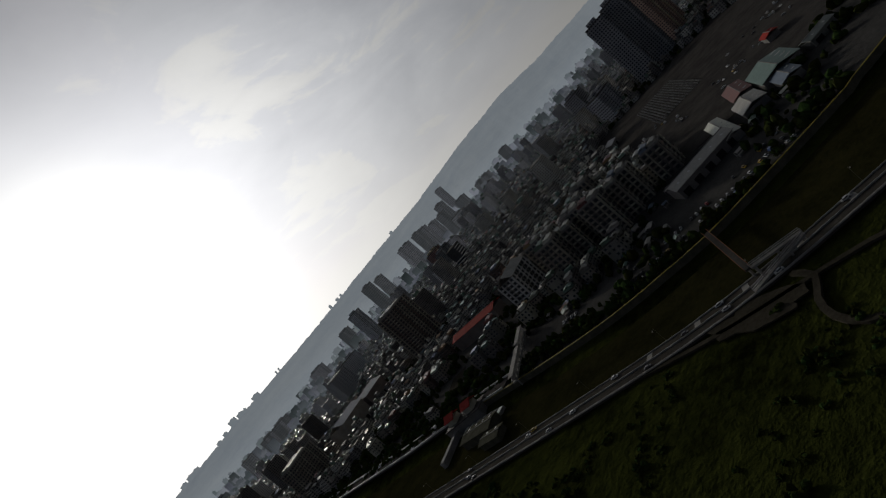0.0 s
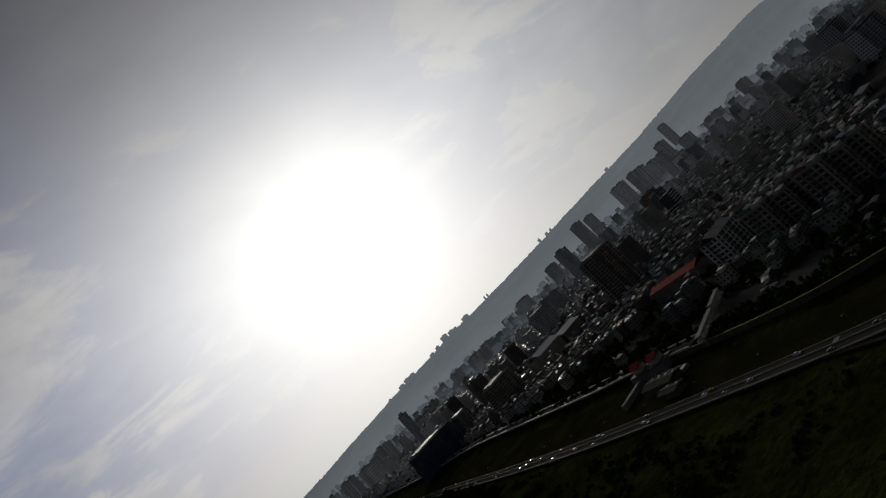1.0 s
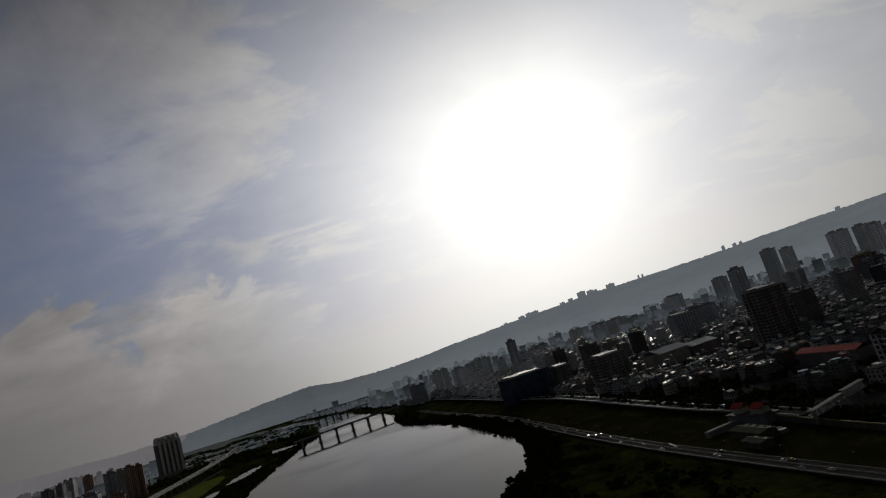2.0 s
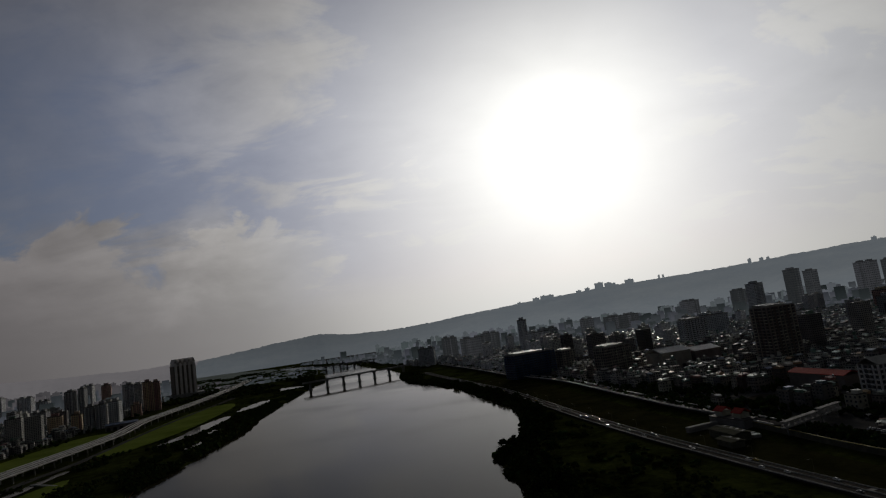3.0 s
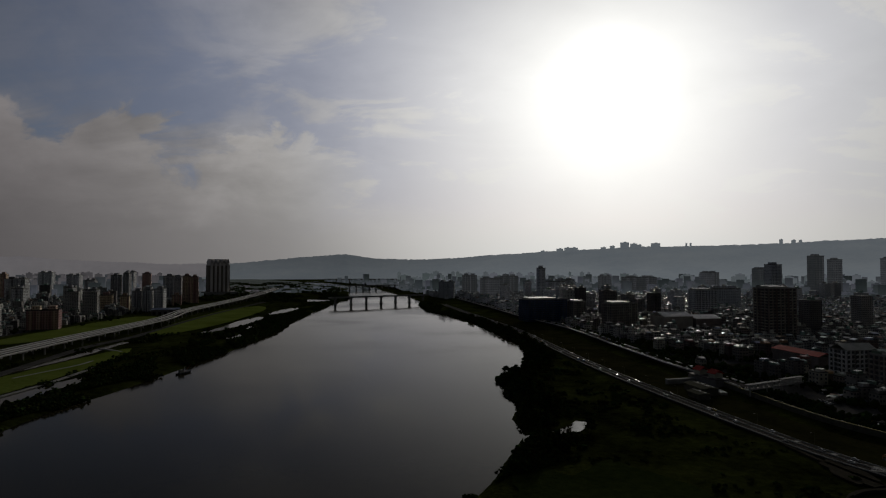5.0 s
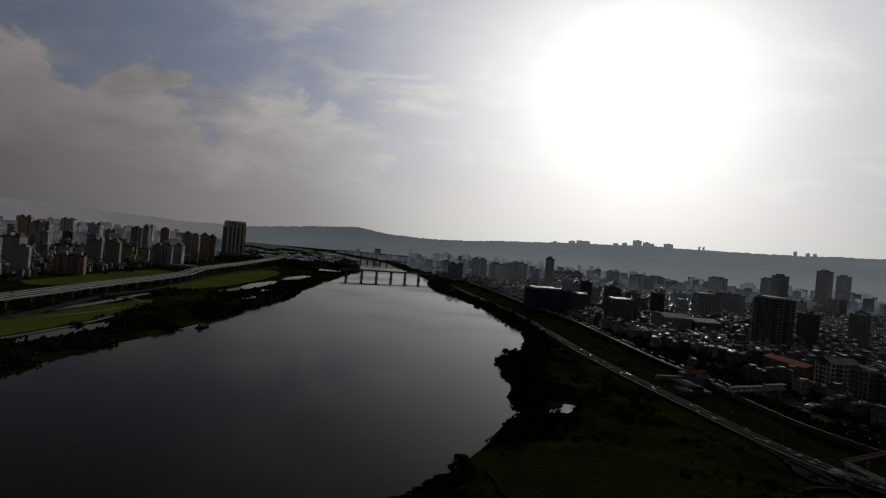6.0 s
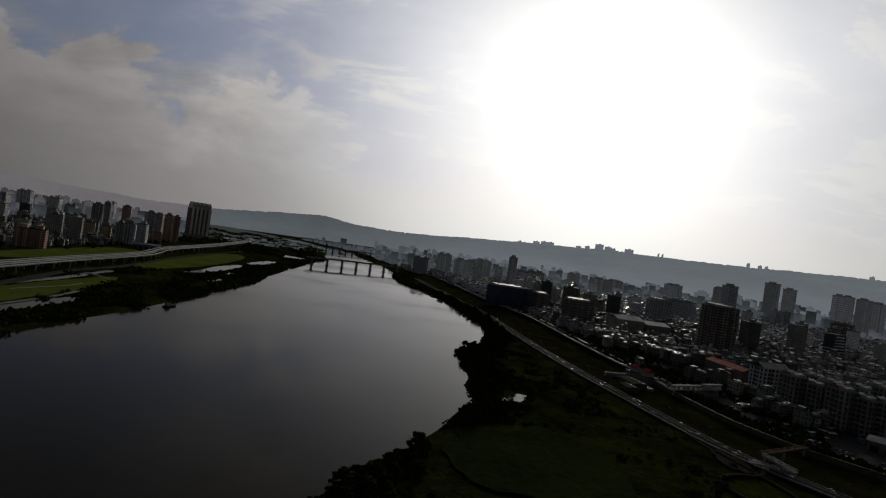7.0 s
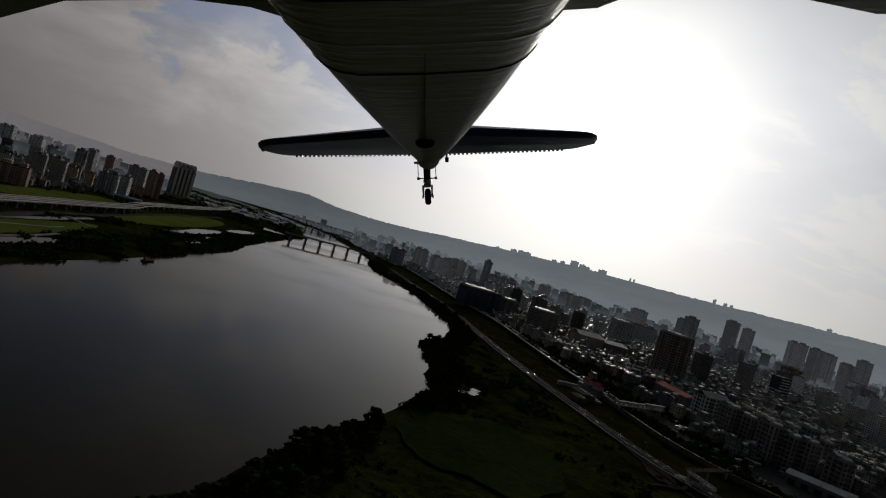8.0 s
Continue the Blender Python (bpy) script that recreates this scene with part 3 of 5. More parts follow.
for off, z in ((-6, 12.2), (6, 11.0)):
    line = [(p[0] + off, p[1], z) for p in smooth_line(EXPRESS, 25)]
    part("deck", Solid().ribbon(line, 8.0, h=0.9), CONCRETE, ex)
    part("carriageway", Solid().ribbon(offset(line, 0, 0.08), 7.3, h=0.06), ASPHALT, ex)
    for d in (-3.85, 3.85):
        part("parapet", Solid().ribbon(offset(line, d, 0.9), 0.4, h=0.9), RAIL, ex)
    for x, y, a in along(line, 34):
        s = Solid().tube(x, y, 0, 0.8, z - 2.3, 10)
        s.box(x, y, z - 2.4, 1.6, 6.0, 1.46, a)
        part("pier", s, CONCRETE, ex)
service = [(-330, 150), (-345, 400), (-385, 600), (-388, 700), (-430, 980), (-470, 1390)]
tagged(part("road", Solid().ribbon(smooth_line([(x - 22, y, 3.6) for x, y in service], 25), 9, h=1.0), PAVED), "pale service road below the expressway", "road", kind="structure")
# ---- towers and large buildings of the town ----
def tower(label, x, y, w, d, h, turn, mat, crown=1, ribs=4, base=5.2, group="", name="tower_block"):
    """A high-rise of one shaft with ribs, roof parapet and plant rooms."""
    ob = thing(name, label, "tower block", group, pose(x, y, base, 0, 0, turn))
    part("wall", Solid().box(0, 0, 0, w, d, h), mat, ob)
    for i in range(ribs):
        u = -w / 2 + w * (i + 0.5) / ribs
        for k in (-1, 1):
            part("rib", Solid().box(u, k * (d / 2 + 0.7), 0, w / ribs * 0.45, 1.5, h * 0.985), mat, ob)
    p = Solid()
    for a, b, sx, sy in ((0, -d / 2, w + 0.6, 0.5), (0, d / 2, w + 0.6, 0.5), (-w / 2, 0, 0.5, d - 0.6), (w / 2, 0, 0.5, d - 0.6)):
        p.box(a, b, h, sx, sy, 1.4)
    part("parapet", p, ROOF, ob)
    part("roof", Solid().box(0, 0, h + 0.004, w - 0.6, d - 0.6, 0.3), ROOF, ob)
    for i in range(crown):
        u = -w / 2 + w * (i + 0.5) / crown
        part("plant_room", Solid().box(u, d * 0.08, h + 0.3, w / crown * 0.5, d * 0.5, 5.5), mat, ob)
    return ob


def column_tower(x, y, turn):
    """The broad slab of five columns with pediments."""
    w, d, h = 60.0, 34.0, 101.0
    ob = thing("tower_block", "broad warm grey apartment slab of five tall columns with pointed pediments", "tower block", at=pose(x, y, 3.4, 0, 0, turn))
    part("wall", Solid().box(0, 0, 0, w, d, h - 14), BROWN, ob, "dark recessed wall between the columns")
    for i in range(5):
        u = -w / 2 + w * (i + 0.5) / 5
        for k in (-1, 1):
            part("column", Solid().box(u, k * (d / 2 + 2.2), 0, 5.8, 5.0, h - 6).box(u, k * (d / 2 + 4.9), 0, 2.2, 0.8, h - 7), WARM, ob, "pale projecting column of bays")
        part("plant_room", Solid().box(u, 0, h - 14, 5.8, d + 3, 8.0), WARM, ob)
        part("pediment", Solid().gable(u, 0, h - 6, d + 7, 8.6, 11.0, 90, 0.5), WARM, ob, "pointed pediment roof")
    part("parapet", Solid().box(0, -d / 2, h - 14, w, 0.6, 1.6).box(0, d / 2, h - 14, w, 0.6, 1.6), WARM, ob)
    part("podium", Solid().box(0, -4, 0, w + 30, d + 30, 9), CONCRETE, ob)
    return ob


column_tower(-757, 1744, 40)
LEFT_TOWERS = (  # x, y, width, depth, height, brown
    (-606, 1085, 17, 16, 40, 0), (-585, 1088, 17, 16, 42, 0), (-626, 1085, 16, 16, 38, 0), (-577, 771, 37, 20, 26, 1),
    (-891, 1450, 20, 20, 62, 0), (-870, 1462, 14, 18, 66, 0), (-1045, 1774, 28, 22, 66, 0), (-985, 1760, 24, 20, 62, 1),
    (-757, 1457, 24, 22, 60, 0), (-732, 1450, 22, 22, 58, 0), (-664, 1356, 18, 20, 62, 1), (-642, 1350, 16, 20, 60, 1),
    (-636, 1253, 19, 14, 22, 1), (-1084, 1366, 46, 20, 54, 0), (-1187, 1440, 29, 20, 64, 1), (-1250, 1400, 22, 20, 70, 0),
    (-690, 804, 26, 20, 44, 0), (-1033, 1566, 27, 18, 46, 0), (-738, 1057, 11, 12, 45, 0), (-694, 1095, 22, 14, 30, 1),
    (-672, 1120, 16, 14, 27, 1), (-820, 1240, 30, 18, 34, 0), (-940, 1190, 24, 18, 38, 0), (-1130, 1640, 34, 22, 58, 0), (-1330, 1800, 40, 22, 64, 0))
for x, y, w, d, h, brown in LEFT_TOWERS:
    tower("brown-tiled high-rise on the far shore" if brown else "dark grey high-rise on the far shore", x, y, w, d, h, 24 if brown else 9,
          SHORE_BROWN if brown else SHORE_GREY, 2 if w > 25 else 1, 4 if w > 25 else 3, 3.4, "towers on the far shore")
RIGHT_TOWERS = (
    (985, 1725, 31, 28, 114, 0), (1050, 1745, 27, 26, 104, 0), (672, 1335, 25, 24, 88, 0), (152, 1260, 14, 14, 80, 0), (190, 1330, 40, 24, 50, 0),
    (1250, 1800, 52, 30, 108, 0), (1330, 1760, 40, 28, 100, 1), (1205, 1644, 30, 26, 104, 0), (1301, 1573, 32, 26, 108, 0), (1153, 1435, 26, 24, 84, 0), (1010, 2100, 44, 30, 76, 0), (860, 2160, 60, 30, 62, 0), (560, 1980, 110, 28, 48, 0),
    (430, 1900, 40, 24, 53, 0), (250, 1560, 46, 22, 49, 0), (60, 1600, 60, 26, 51, 0), (0, 1760, 40, 22, 57, 0), (120, 1800, 50, 22, 54, 0),
    (1500, 1900, 40, 26, 87, 0), (1620, 1820, 60, 26, 65, 0), (1450, 1500, 70, 26, 56, 0), (1700, 1560, 50, 26, 66, 1), (1980, 2250, 34, 30, 168, 0),
    (1180, 1420, 50, 24, 47, 0), (880, 1240, 44, 24, 41, 1), (760, 1060, 50, 22, 36, 0), (520, 1230, 60, 22, 39, 0), (-60, 1560, 40, 22, 42, 0),
    (712, 492, 28, 24, 92, 0), (746, 478, 28, 24, 95, 0), (672, 534, 34, 20, 34, 0), (812, 478, 42, 24, 96, 1), (880, 440, 46, 24, 84, 0), (800, 640, 40, 22, 49, 0))
# painted haze by distance: glowing walls past 1600 m, paled walls past y 1200
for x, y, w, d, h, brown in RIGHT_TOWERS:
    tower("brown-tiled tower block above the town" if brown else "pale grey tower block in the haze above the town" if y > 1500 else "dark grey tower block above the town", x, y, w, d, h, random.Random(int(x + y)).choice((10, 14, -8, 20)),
          VEILED_TOWER if math.hypot(x, y) > 1600 else TOWER_BROWN if brown else TOWER_HAZED if y > 1200 else TOWER_GREY, 2 if w > 32 else 1, 5 if w > 36 else 3, 5.2, "towers of the town")


PANE = {}


def pane_mesh(w, h):
    """One window: a dark pane in a pale frame with a projecting sill."""
    if (w, h) not in PANE:
        PANE[w, h] = (Solid().box(0, -0.03, -h / 2, w - 0.16, 0.10, h - 0.16).mesh("pane", GLASS),
                      Solid().box(0, 0.0, -h / 2 - 0.22, w + 0.3, 0.5, 0.16).box(0, 0, h / 2 - 0.1, w + 0.1, 0.24, 0.12).mesh("window_sill", KERB))
    return PANE[w, h]


def block(label, x, y, w, d, floors, turn, mat, group="", roof="flat", category="apartment block", base=5.2, bay=3.3, fh=3.3, ww=2.3, wh=2.0, balcony=True, trim=PLASTER, tin=TIN):
    """A building with single windows on its two seen sides, floor bands and a full roof."""
    h = floors * fh
    ob = thing("apartment_block", label, category, group, pose(x, y, base, 0, 0, turn))
    part("wall", Solid().box(0, 0, 0, w, d, h), mat, ob)
    pane, sill = pane_mesh(ww, wh)
    for side, length, depth in ((0, w, d), (-90, d, w)):
        n = max(1, int(length / bay))
        at = pose(0, 0, 0, 0, 0, side)
        rails, piers = Solid(), Solid()
        for i in range(n):
            u = (i + 0.5) / n * length - length / 2
            deep = balcony and i % 3 != 1
            for f in range(floors):
                o = new("window", pane)
                o.parent, o.matrix_basis = ob, at @ pose(u, -depth / 2 - 0.02, f * fh + fh * 0.55)
                if deep and f:
                    rails.box(u, -depth / 2 - 0.75, f * fh - 0.1, length / n * 0.78, 1.3, 0.18).box(u, -depth / 2 - 1.35, f * fh + 0.08, length / n * 0.78, 0.12, 0.95)
                elif not balcony and f:
                    rails.box(u, -depth / 2 - 0.12, f * fh - 0.15, length / n * 0.98, 0.25, 0.3)
                elif f:
                    rails.box(u, -depth / 2 - 0.3, f * fh + fh * 0.55 - wh / 2 - 0.25, ww + 0.5, 0.6, 0.16).box(u - ww * 0.3, -depth / 2 - 0.45, f * fh + 0.25, 0.9, 0.6, 0.6)
        for i in range(n + 1):
            if i % 3 != 2 or not balcony:
                piers.box(i / n * length - length / 2, -depth / 2 - 0.35, 0, 0.7, 0.7, h)
        for name, solid, m in (("balcony_front", rails, trim), ("pier", piers, trim)):
            o = tagged(part(name, solid, m, ob), kind="stuff")
            o.matrix_basis = at
    if roof == "gable":
        part("roof", Solid().gable(0, 0, h, w + 1, d + 1, d * 0.28), TIN, ob, "pale sheet metal gable roof")
    else:
        p = Solid()
        for a, b, sx, sy in ((0, -d / 2, w + 0.4, 0.3), (0, d / 2, w + 0.4, 0.3), (-w / 2, 0, 0.3, d - 0.4), (w / 2, 0, 0.3, d - 0.4)):
            p.box(a, b, h, sx, sy, 1.1)
        part("parapet", p, KERB, ob)
        part("roof", Solid().box(0, 0, h + 0.004, w - 0.3, d - 0.3, 0.2), ROOF, ob)
        part("roof_shed", Solid().gable(-w * 0.16, d * 0.22, h + 2.6, w * 0.62, d * 0.46, 1.1).box(-w * 0.16, d * 0.22, h + 0.2, w * 0.58, d * 0.4, 2.4), tin, ob, "sheet metal roof shed")
        part("roof_shed", Solid().gable(-w * 0.1, -d * 0.24, h + 2.2, w * 0.7, d * 0.42, 0.8).box(-w * 0.1, -d * 0.24, h + 0.2, w * 0.64, d * 0.34, 2.0), TIN_PALE, ob, "pale sheet metal roof shed")
        part("stair_head", Solid().box(w * 0.32, 0, h + 0.2, 4, 5, 3.2), mat, ob)
        part("water_tank", Solid().tube(w * 0.32, 0, h + 3.4, 0.9, 1.8, 10), STEEL, ob, "steel water tank")
    return ob


block("white eight-storey apartment house with a sheet metal gable roof", 287, 447, 26, 15, 7, 12, GREYWALL, roof="gable", trim=WHITE)
ROW_TINS = (TIN_GREEN, TIN, TIN_PALE, TIN_RUST, TIN_GREEN, TIN_BLUE)
for n, (x, y, w, d, floors) in enumerate(((274, 392, 11, 15, 8), (286, 386, 10, 16, 7), (297, 381, 10, 14, 8), (288, 358, 11, 15, 8), (300, 353, 10, 16, 7), (311, 348, 10, 14, 7),
                                          (333, 402, 11, 15, 7), (345, 399, 10, 14, 8), (356, 396, 9, 15, 6), (314, 439, 10, 14, 7), (326, 436, 11, 14, 6), (324, 330, 11, 13, 6))):
    block("narrow pale apartment house with balconies and tin roof sheds", x, y, w, d, floors, 12, GREYWALL, "apartment row by the levee", tin=ROW_TINS[n % 6])
block("pale long hospital-like block with rows of windows", 195, 770, 44, 17, 11, 30, PLASTER, category="office block")
block("big brown-tiled residential block above the red roof", 352, 690, 36, 24, 18, 14, BROWN, balcony=True, bay=5.0)
# this slab's walls are paled to stand in for haze
block("dark grey office slab in the middle of the town", 410, 1053, 42, 20, 13, 14, TOWER_HAZED, category="office block", bay=5.5, trim=TOWER_HAZED)
block("grey slab behind the blue building", 166, 916, 23, 16, 9, 25, GREYWALL, category="office block", bay=4.5)
block("dark blue-clad hall with long window bands", 115, 925, 70, 26, 10, 25, BLUEWALL, category="office block", bay=6.0, ww=4.6, wh=1.6, balcony=False, trim=BLUEWALL)


def hall(label, x, y, w, d, h, turn, roof_mat, rise, category="hall", wall=GREYWALL, base=5.2, bays=5):
    """A low hall with a pitched metal roof, ribbed, and doors along one side."""
    ob = thing("hall", label, category, "", pose(x, y, base, 0, 0, turn))
    part("wall", Solid().box(0, 0, 0, w, d, h), wall, ob)
    part("roof", Solid().gable(0, 0, h, w + 1.4, d + 1.4, rise, 0, 0.3), roof_mat, ob)
    part("ridge_cap", Solid().box(0, 0, h + rise + 0.2, w + 1.4, 0.5, 0.25), KERB, ob)
    for i in range(bays):
        u = (i + 0.5) / bays * w - w / 2
        part("door", Solid().box(u, -d / 2 - 0.05, 0.05, w / bays * 0.55, 0.2, min(4.5, h * 0.6)), DARK, ob)
        part("roof_light", Solid().box(u, -d * 0.25, h + rise * 0.5 + 0.25, 0.9, d * 0.3, 0.18), WHITE, ob)
    return ob


hall("long low hall with a weathered red metal roof", 290, 521, 56, 15, 10, 100, RED_TIN, 3.0, wall=PLASTER)
hall("market hall with a long pale green metal roof", 290, 298, 38, 15, 6, -44, TIN_PALE, 2.4)
hall("broad white exhibition hall with bright roof decks", 265, 782, 40, 34, 20, 14, WHITE, 5.0, wall=PLASTER)
hall("broad white exhibition hall with bright roof decks", 306, 790, 36, 34, 17, 14, WHITE, 4.0, wall=PLASTER)
hall("low shed with a rusty tin roof in the yard", 362, 292, 34, 11, 4, 26, TIN_RUST, 1.6, "shed", bays=3)
hall("low shed with a pale tin roof in the yard", 327, 277, 24, 13, 4, 28, TIN_PALE, 1.8, "shed", bays=3)
hall("broad yard hall with a pale green tin roof", 352, 267, 34, 21, 5, 28, TIN_GREEN, 2.4, "shed", bays=4)
hall("narrow shed with a pale tin roof behind the market hall", 318, 292, 48, 8, 4, 30, TIN_PALE, 1.3, "shed", bays=4)
hall("low shed with a blue-grey tin roof in the yard", 326, 256, 20, 10, 4, 28, TIN_BLUE, 1.4, "shed", bays=2)
hall("low shed with a bent tin roof in the yard", 354, 243, 16, 9, 4, -40, TIN, 1.5, "shed", bays=2)
hall("small red-roofed kiosk beside the asphalt yard", 424, 281, 12, 8, 4, 30, RED_TIN, 1.4, "shed", bays=1)
hall("small shop with a white tin roof beside the plaza", 505, 468, 18, 14, 6, 10, WHITE, 2.0, "shop", bays=2)
hall("low blue-roofed depot below the far viaduct", -545, 1033, 46, 20, 8, 24, BLUEWALL, 2.5, "depot", base=3.4)
hall("long low white shed beside the far meadow", -458, 632, 38, 9, 4, 97, WHITE, 0.8, "shed", wall=WHITE, base=3.0, bays=4)
hall("low white shed beside the far meadow", -447, 575, 22, 8, 3.6, 95, WHITE, 0.8, "shed", wall=PLASTER, base=3.0, bays=3)
hall("grey pump house with a dark flat roof beside the levee", 160, 408, 24, 11, 5, 100, MOSSY, 1.0, "pump house", wall=MOSSY, base=2.4, bays=4)
hall("grey pump house annex beside the levee", 152, 390, 14, 8, 4, 100, MOSSY, 0.8, "pump house", wall=MOSSY, base=2.4, bays=2)

mall = thing("department_store", "dark department store with white curved floor bands", "store", at=pose(620, 870, 5.2, 0, 0, 20))
part("wall", Solid().box(0, 0, 0, 24, 18, 36), GLASS, mall)
for f in range(7):
    part("floor_band", Solid().box(-2, -1.0, 5 + f * 4.6, 22 - f * 0.8, 20, 1.3), WHITE, mall, "white projecting floor band")
part("roof", Solid().box(0, 0, 36.004, 23.4, 17.4, 1.2), ROOF, mall)

# ---- low-rise town: single houses nearby, the rest as one mass ----
KEEP_CLEAR = [(287, 447, 24), (285, 386, 22), (299, 352, 22), (346, 400, 20), (322, 436, 19), (195, 770, 32), (350, 690, 38), (410, 1053, 32), (166, 916, 22), (115, 925, 46),
              (290, 521, 36), (287, 296, 30), (265, 782, 34), (306, 790, 34), (362, 292, 20), (327, 277, 16), (352, 267, 22), (318, 292, 20), (326, 256, 14), (354, 243, 14), (424, 281, 10), (176, 436, 20), (232, 510, 24), (505, 468, 20), (620, 870, 22), (205, 400, 36), (215, 350, 24)]
KEEP_CLEAR += [(x, y, max(w, d) * 0.75 + 6) for x, y, w, d, h, brown in LEFT_TOWERS + RIGHT_TOWERS] + [(-757, 1744, 60)]
PLAZA = [(330, 318), (352, 262), (420, 225), (520, 225), (640, 320), (690, 400), (660, 470), (590, 535), (520, 500), (440, 420)]


def inside(x, y, outline):
    hit = False
    for (x0, y0), (x1, y1) in zip(outline, outline[1:] + outline[:1]):
        if (y0 > y) != (y1 > y) and x < (x1 - x0) * (y - y0) / (y1 - y0) + x0:
            hit = not hit
    return hit


def house_kind(w, d, floors, wall, shed, seed, tin=TIN):
    """A town house with single-storey extras on the roof; copied over the town."""
    r = random.Random(seed)
    fh, h = 3.2, floors * 3.2
    ob = thing("town_house", "", "house", "houses of the town")
    part("wall", Solid().box(0, 0, 0, w, d, h), wall, ob)
    panes, sills = Solid(), Solid()
    for side in range(4):
        length, depth = (w, d) if side % 2 == 0 else (d, w)
        n, c, s_ = max(2, int(length / 3.2)), math.cos(side * math.pi / 2), math.sin(side * math.pi / 2)
        for f in range(floors):
            for i in range(n):
                if r.random() < 0.15:
                    continue
                u, v = (i + 0.5) / n * length - length / 2, -depth / 2 - 0.04
                px, py = c * u - s_ * v, s_ * u + c * v
                panes.box(px, py, f * fh + 1.0, 1.7 if side % 2 == 0 else 0.12, 0.12 if side % 2 == 0 else 1.7, 1.5)
                if r.random() < 0.6:
                    k = 0.35
                    sills.box(px - s_ * -k * 0.5, py + c * -k * 0.5, f * fh + 0.75, 2.2 if side % 2 == 0 else 0.7, 0.7 if side % 2 == 0 else 2.2, 0.2)
    tagged(part("glazing", panes, GLASS, ob), kind="stuff")
    tagged(part("balcony", sills, KERB, ob), kind="stuff")
    p = Solid()
    for a, b, sx, sy in ((0, -d / 2, w + 0.3, 0.25), (0, d / 2, w + 0.3, 0.25), (-w / 2, 0, 0.25, d - 0.3), (w / 2, 0, 0.25, d - 0.3)):
        p.box(a, b, h, sx, sy, 1.0)
    part("parapet", p, ROOF, ob)
    part("roof", Solid().box(0, 0, h + 0.004, w - 0.3, d - 0.3, 0.15), ROOF, ob)
    if shed == 1:
        part("roof_shed", Solid().gable(0, 0, h + 2.5, w * 0.9, d * 0.85, 1.2).box(0, 0, h + 0.15, w * 0.84, d * 0.78, 2.4), tin, ob)
    elif shed == 2:
        part("roof_shed", Solid().box(w * 0.1, -d * 0.1, h + 0.15, w * 0.5, d * 0.5, 2.6).box(w * 0.1, -d * 0.1, h + 2.75, w * 0.56, d * 0.56, 0.2), tin, ob)
    part("water_tank", Solid().tube(-w * 0.3, d * 0.28, h + (0.15 if shed != 1 else 3.3), 0.7, 1.6, 9), STEEL, ob)
    return ob


TINS = (TIN, TIN_GREEN, TIN_PALE, TIN_RUST, TIN_BLUE, TIN_GREEN, TIN_PALE, TIN, TIN_GREEN, TIN_RUST, TIN_BLUE, TIN_PALE)
KINDS = [house_kind(w, d, f, m, s, i, TINS[i]) for i, (w, d, f, m, s) in enumerate((
    (6, 11, 3, PLASTER, 1), (7, 12, 4, GREYWALL, 2), (9, 12, 4, PLASTER, 2), (8, 14, 4, BROWN, 1), (12, 12, 5, GREYWALL, 2), (6, 10, 3, PLASTER, 1),
    (10, 12, 4, PLASTER, 1), (14, 11, 4, PLASTER, 1), (10, 12, 6, GREYWALL, 2), (7, 11, 3, BROWN, 1), (13, 14, 8, BROWN, 2), (5.5, 13, 4, GREYWALL, 1)))]
HOUSE_LABELS = ("pale tiled town house with a sheet metal roof shed", "grey town house with a roof room and water tank", "brown-tiled town house with a metal roof shed")
for k in KINDS:
    k.location = (0, 0, -400)
rnd = random.Random(5)
walls, roofs, sheds, dim = Solid(), Solid(), [Solid() for i in range(5)], Solid()
hazed_walls, hazed_roofs = Solid(), Solid()
sites = []


def free_site(x, y, gap):
    return not any((x - a) ** 2 + (y - b) ** 2 < (c + gap) ** 2 for a, b, c in KEEP_CLEAR) and not inside(x, y, PLAZA)


TURN = 12.0
ct, st = math.cos(radians(TURN)), math.sin(radians(TURN))
for j in range(-28, 310):
    for i in range(-120, 400):
        if i % 8 == 0 or j % 4 == 0:
            continue
        u, v = i * 8.6 + rnd.uniform(-0.9, 0.9), j * 10.9 + rnd.uniform(-0.9, 0.9)
        x, y = ct * u - st * v, st * u + ct * v + 120
        if y < 120 or y > 3200 or x > 2900 or x > 350 + y * 1.9:
            continue
        if y < 1500 and x < x_at(LEVEE, y) + 22:
            continue
        if y >= 1500 and x < x_at(RIGHT_BANK, y) + 60:
            continue
        if rnd.random() < 0.12 or (y > 1500 and rnd.random() < 0.45) or not free_site(x, y, 6):
            continue
        if y < 335 and x < 405 or 395 < y < 650 and x < x_at(LEVEE, y) + 75 and rnd.random() < 0.8:
            continue
        sites.append((math.hypot(x - 60, y - 120), x, y))
sites.sort()
near_houses = sites[:262]
for d, x, y in near_houses:
    k = rnd.choices(range(12), (5, 4, 4, 3, 1.5, 4, 3, 2, 0.8, 3, 0.3, 4))[0]
    house = copy_thing(KINDS[k], pose(x, y, 5.2, 0, 0, TURN + rnd.choice((0, 90, 180)) + rnd.uniform(-3, 3)) @ Matrix.Diagonal((rnd.uniform(0.68, 0.86), rnd.uniform(0.68, 0.86), rnd.uniform(0.66, 0.92), 1)))
    tagged(house, HOUSE_LABELS[(0, 1, 0, 2, 1, 0, 0, 0, 1, 2, 2, 1)[k]])
for k in KINDS:
    for o in (*k.children_recursive, k):
        bpy.data.objects.remove(o)


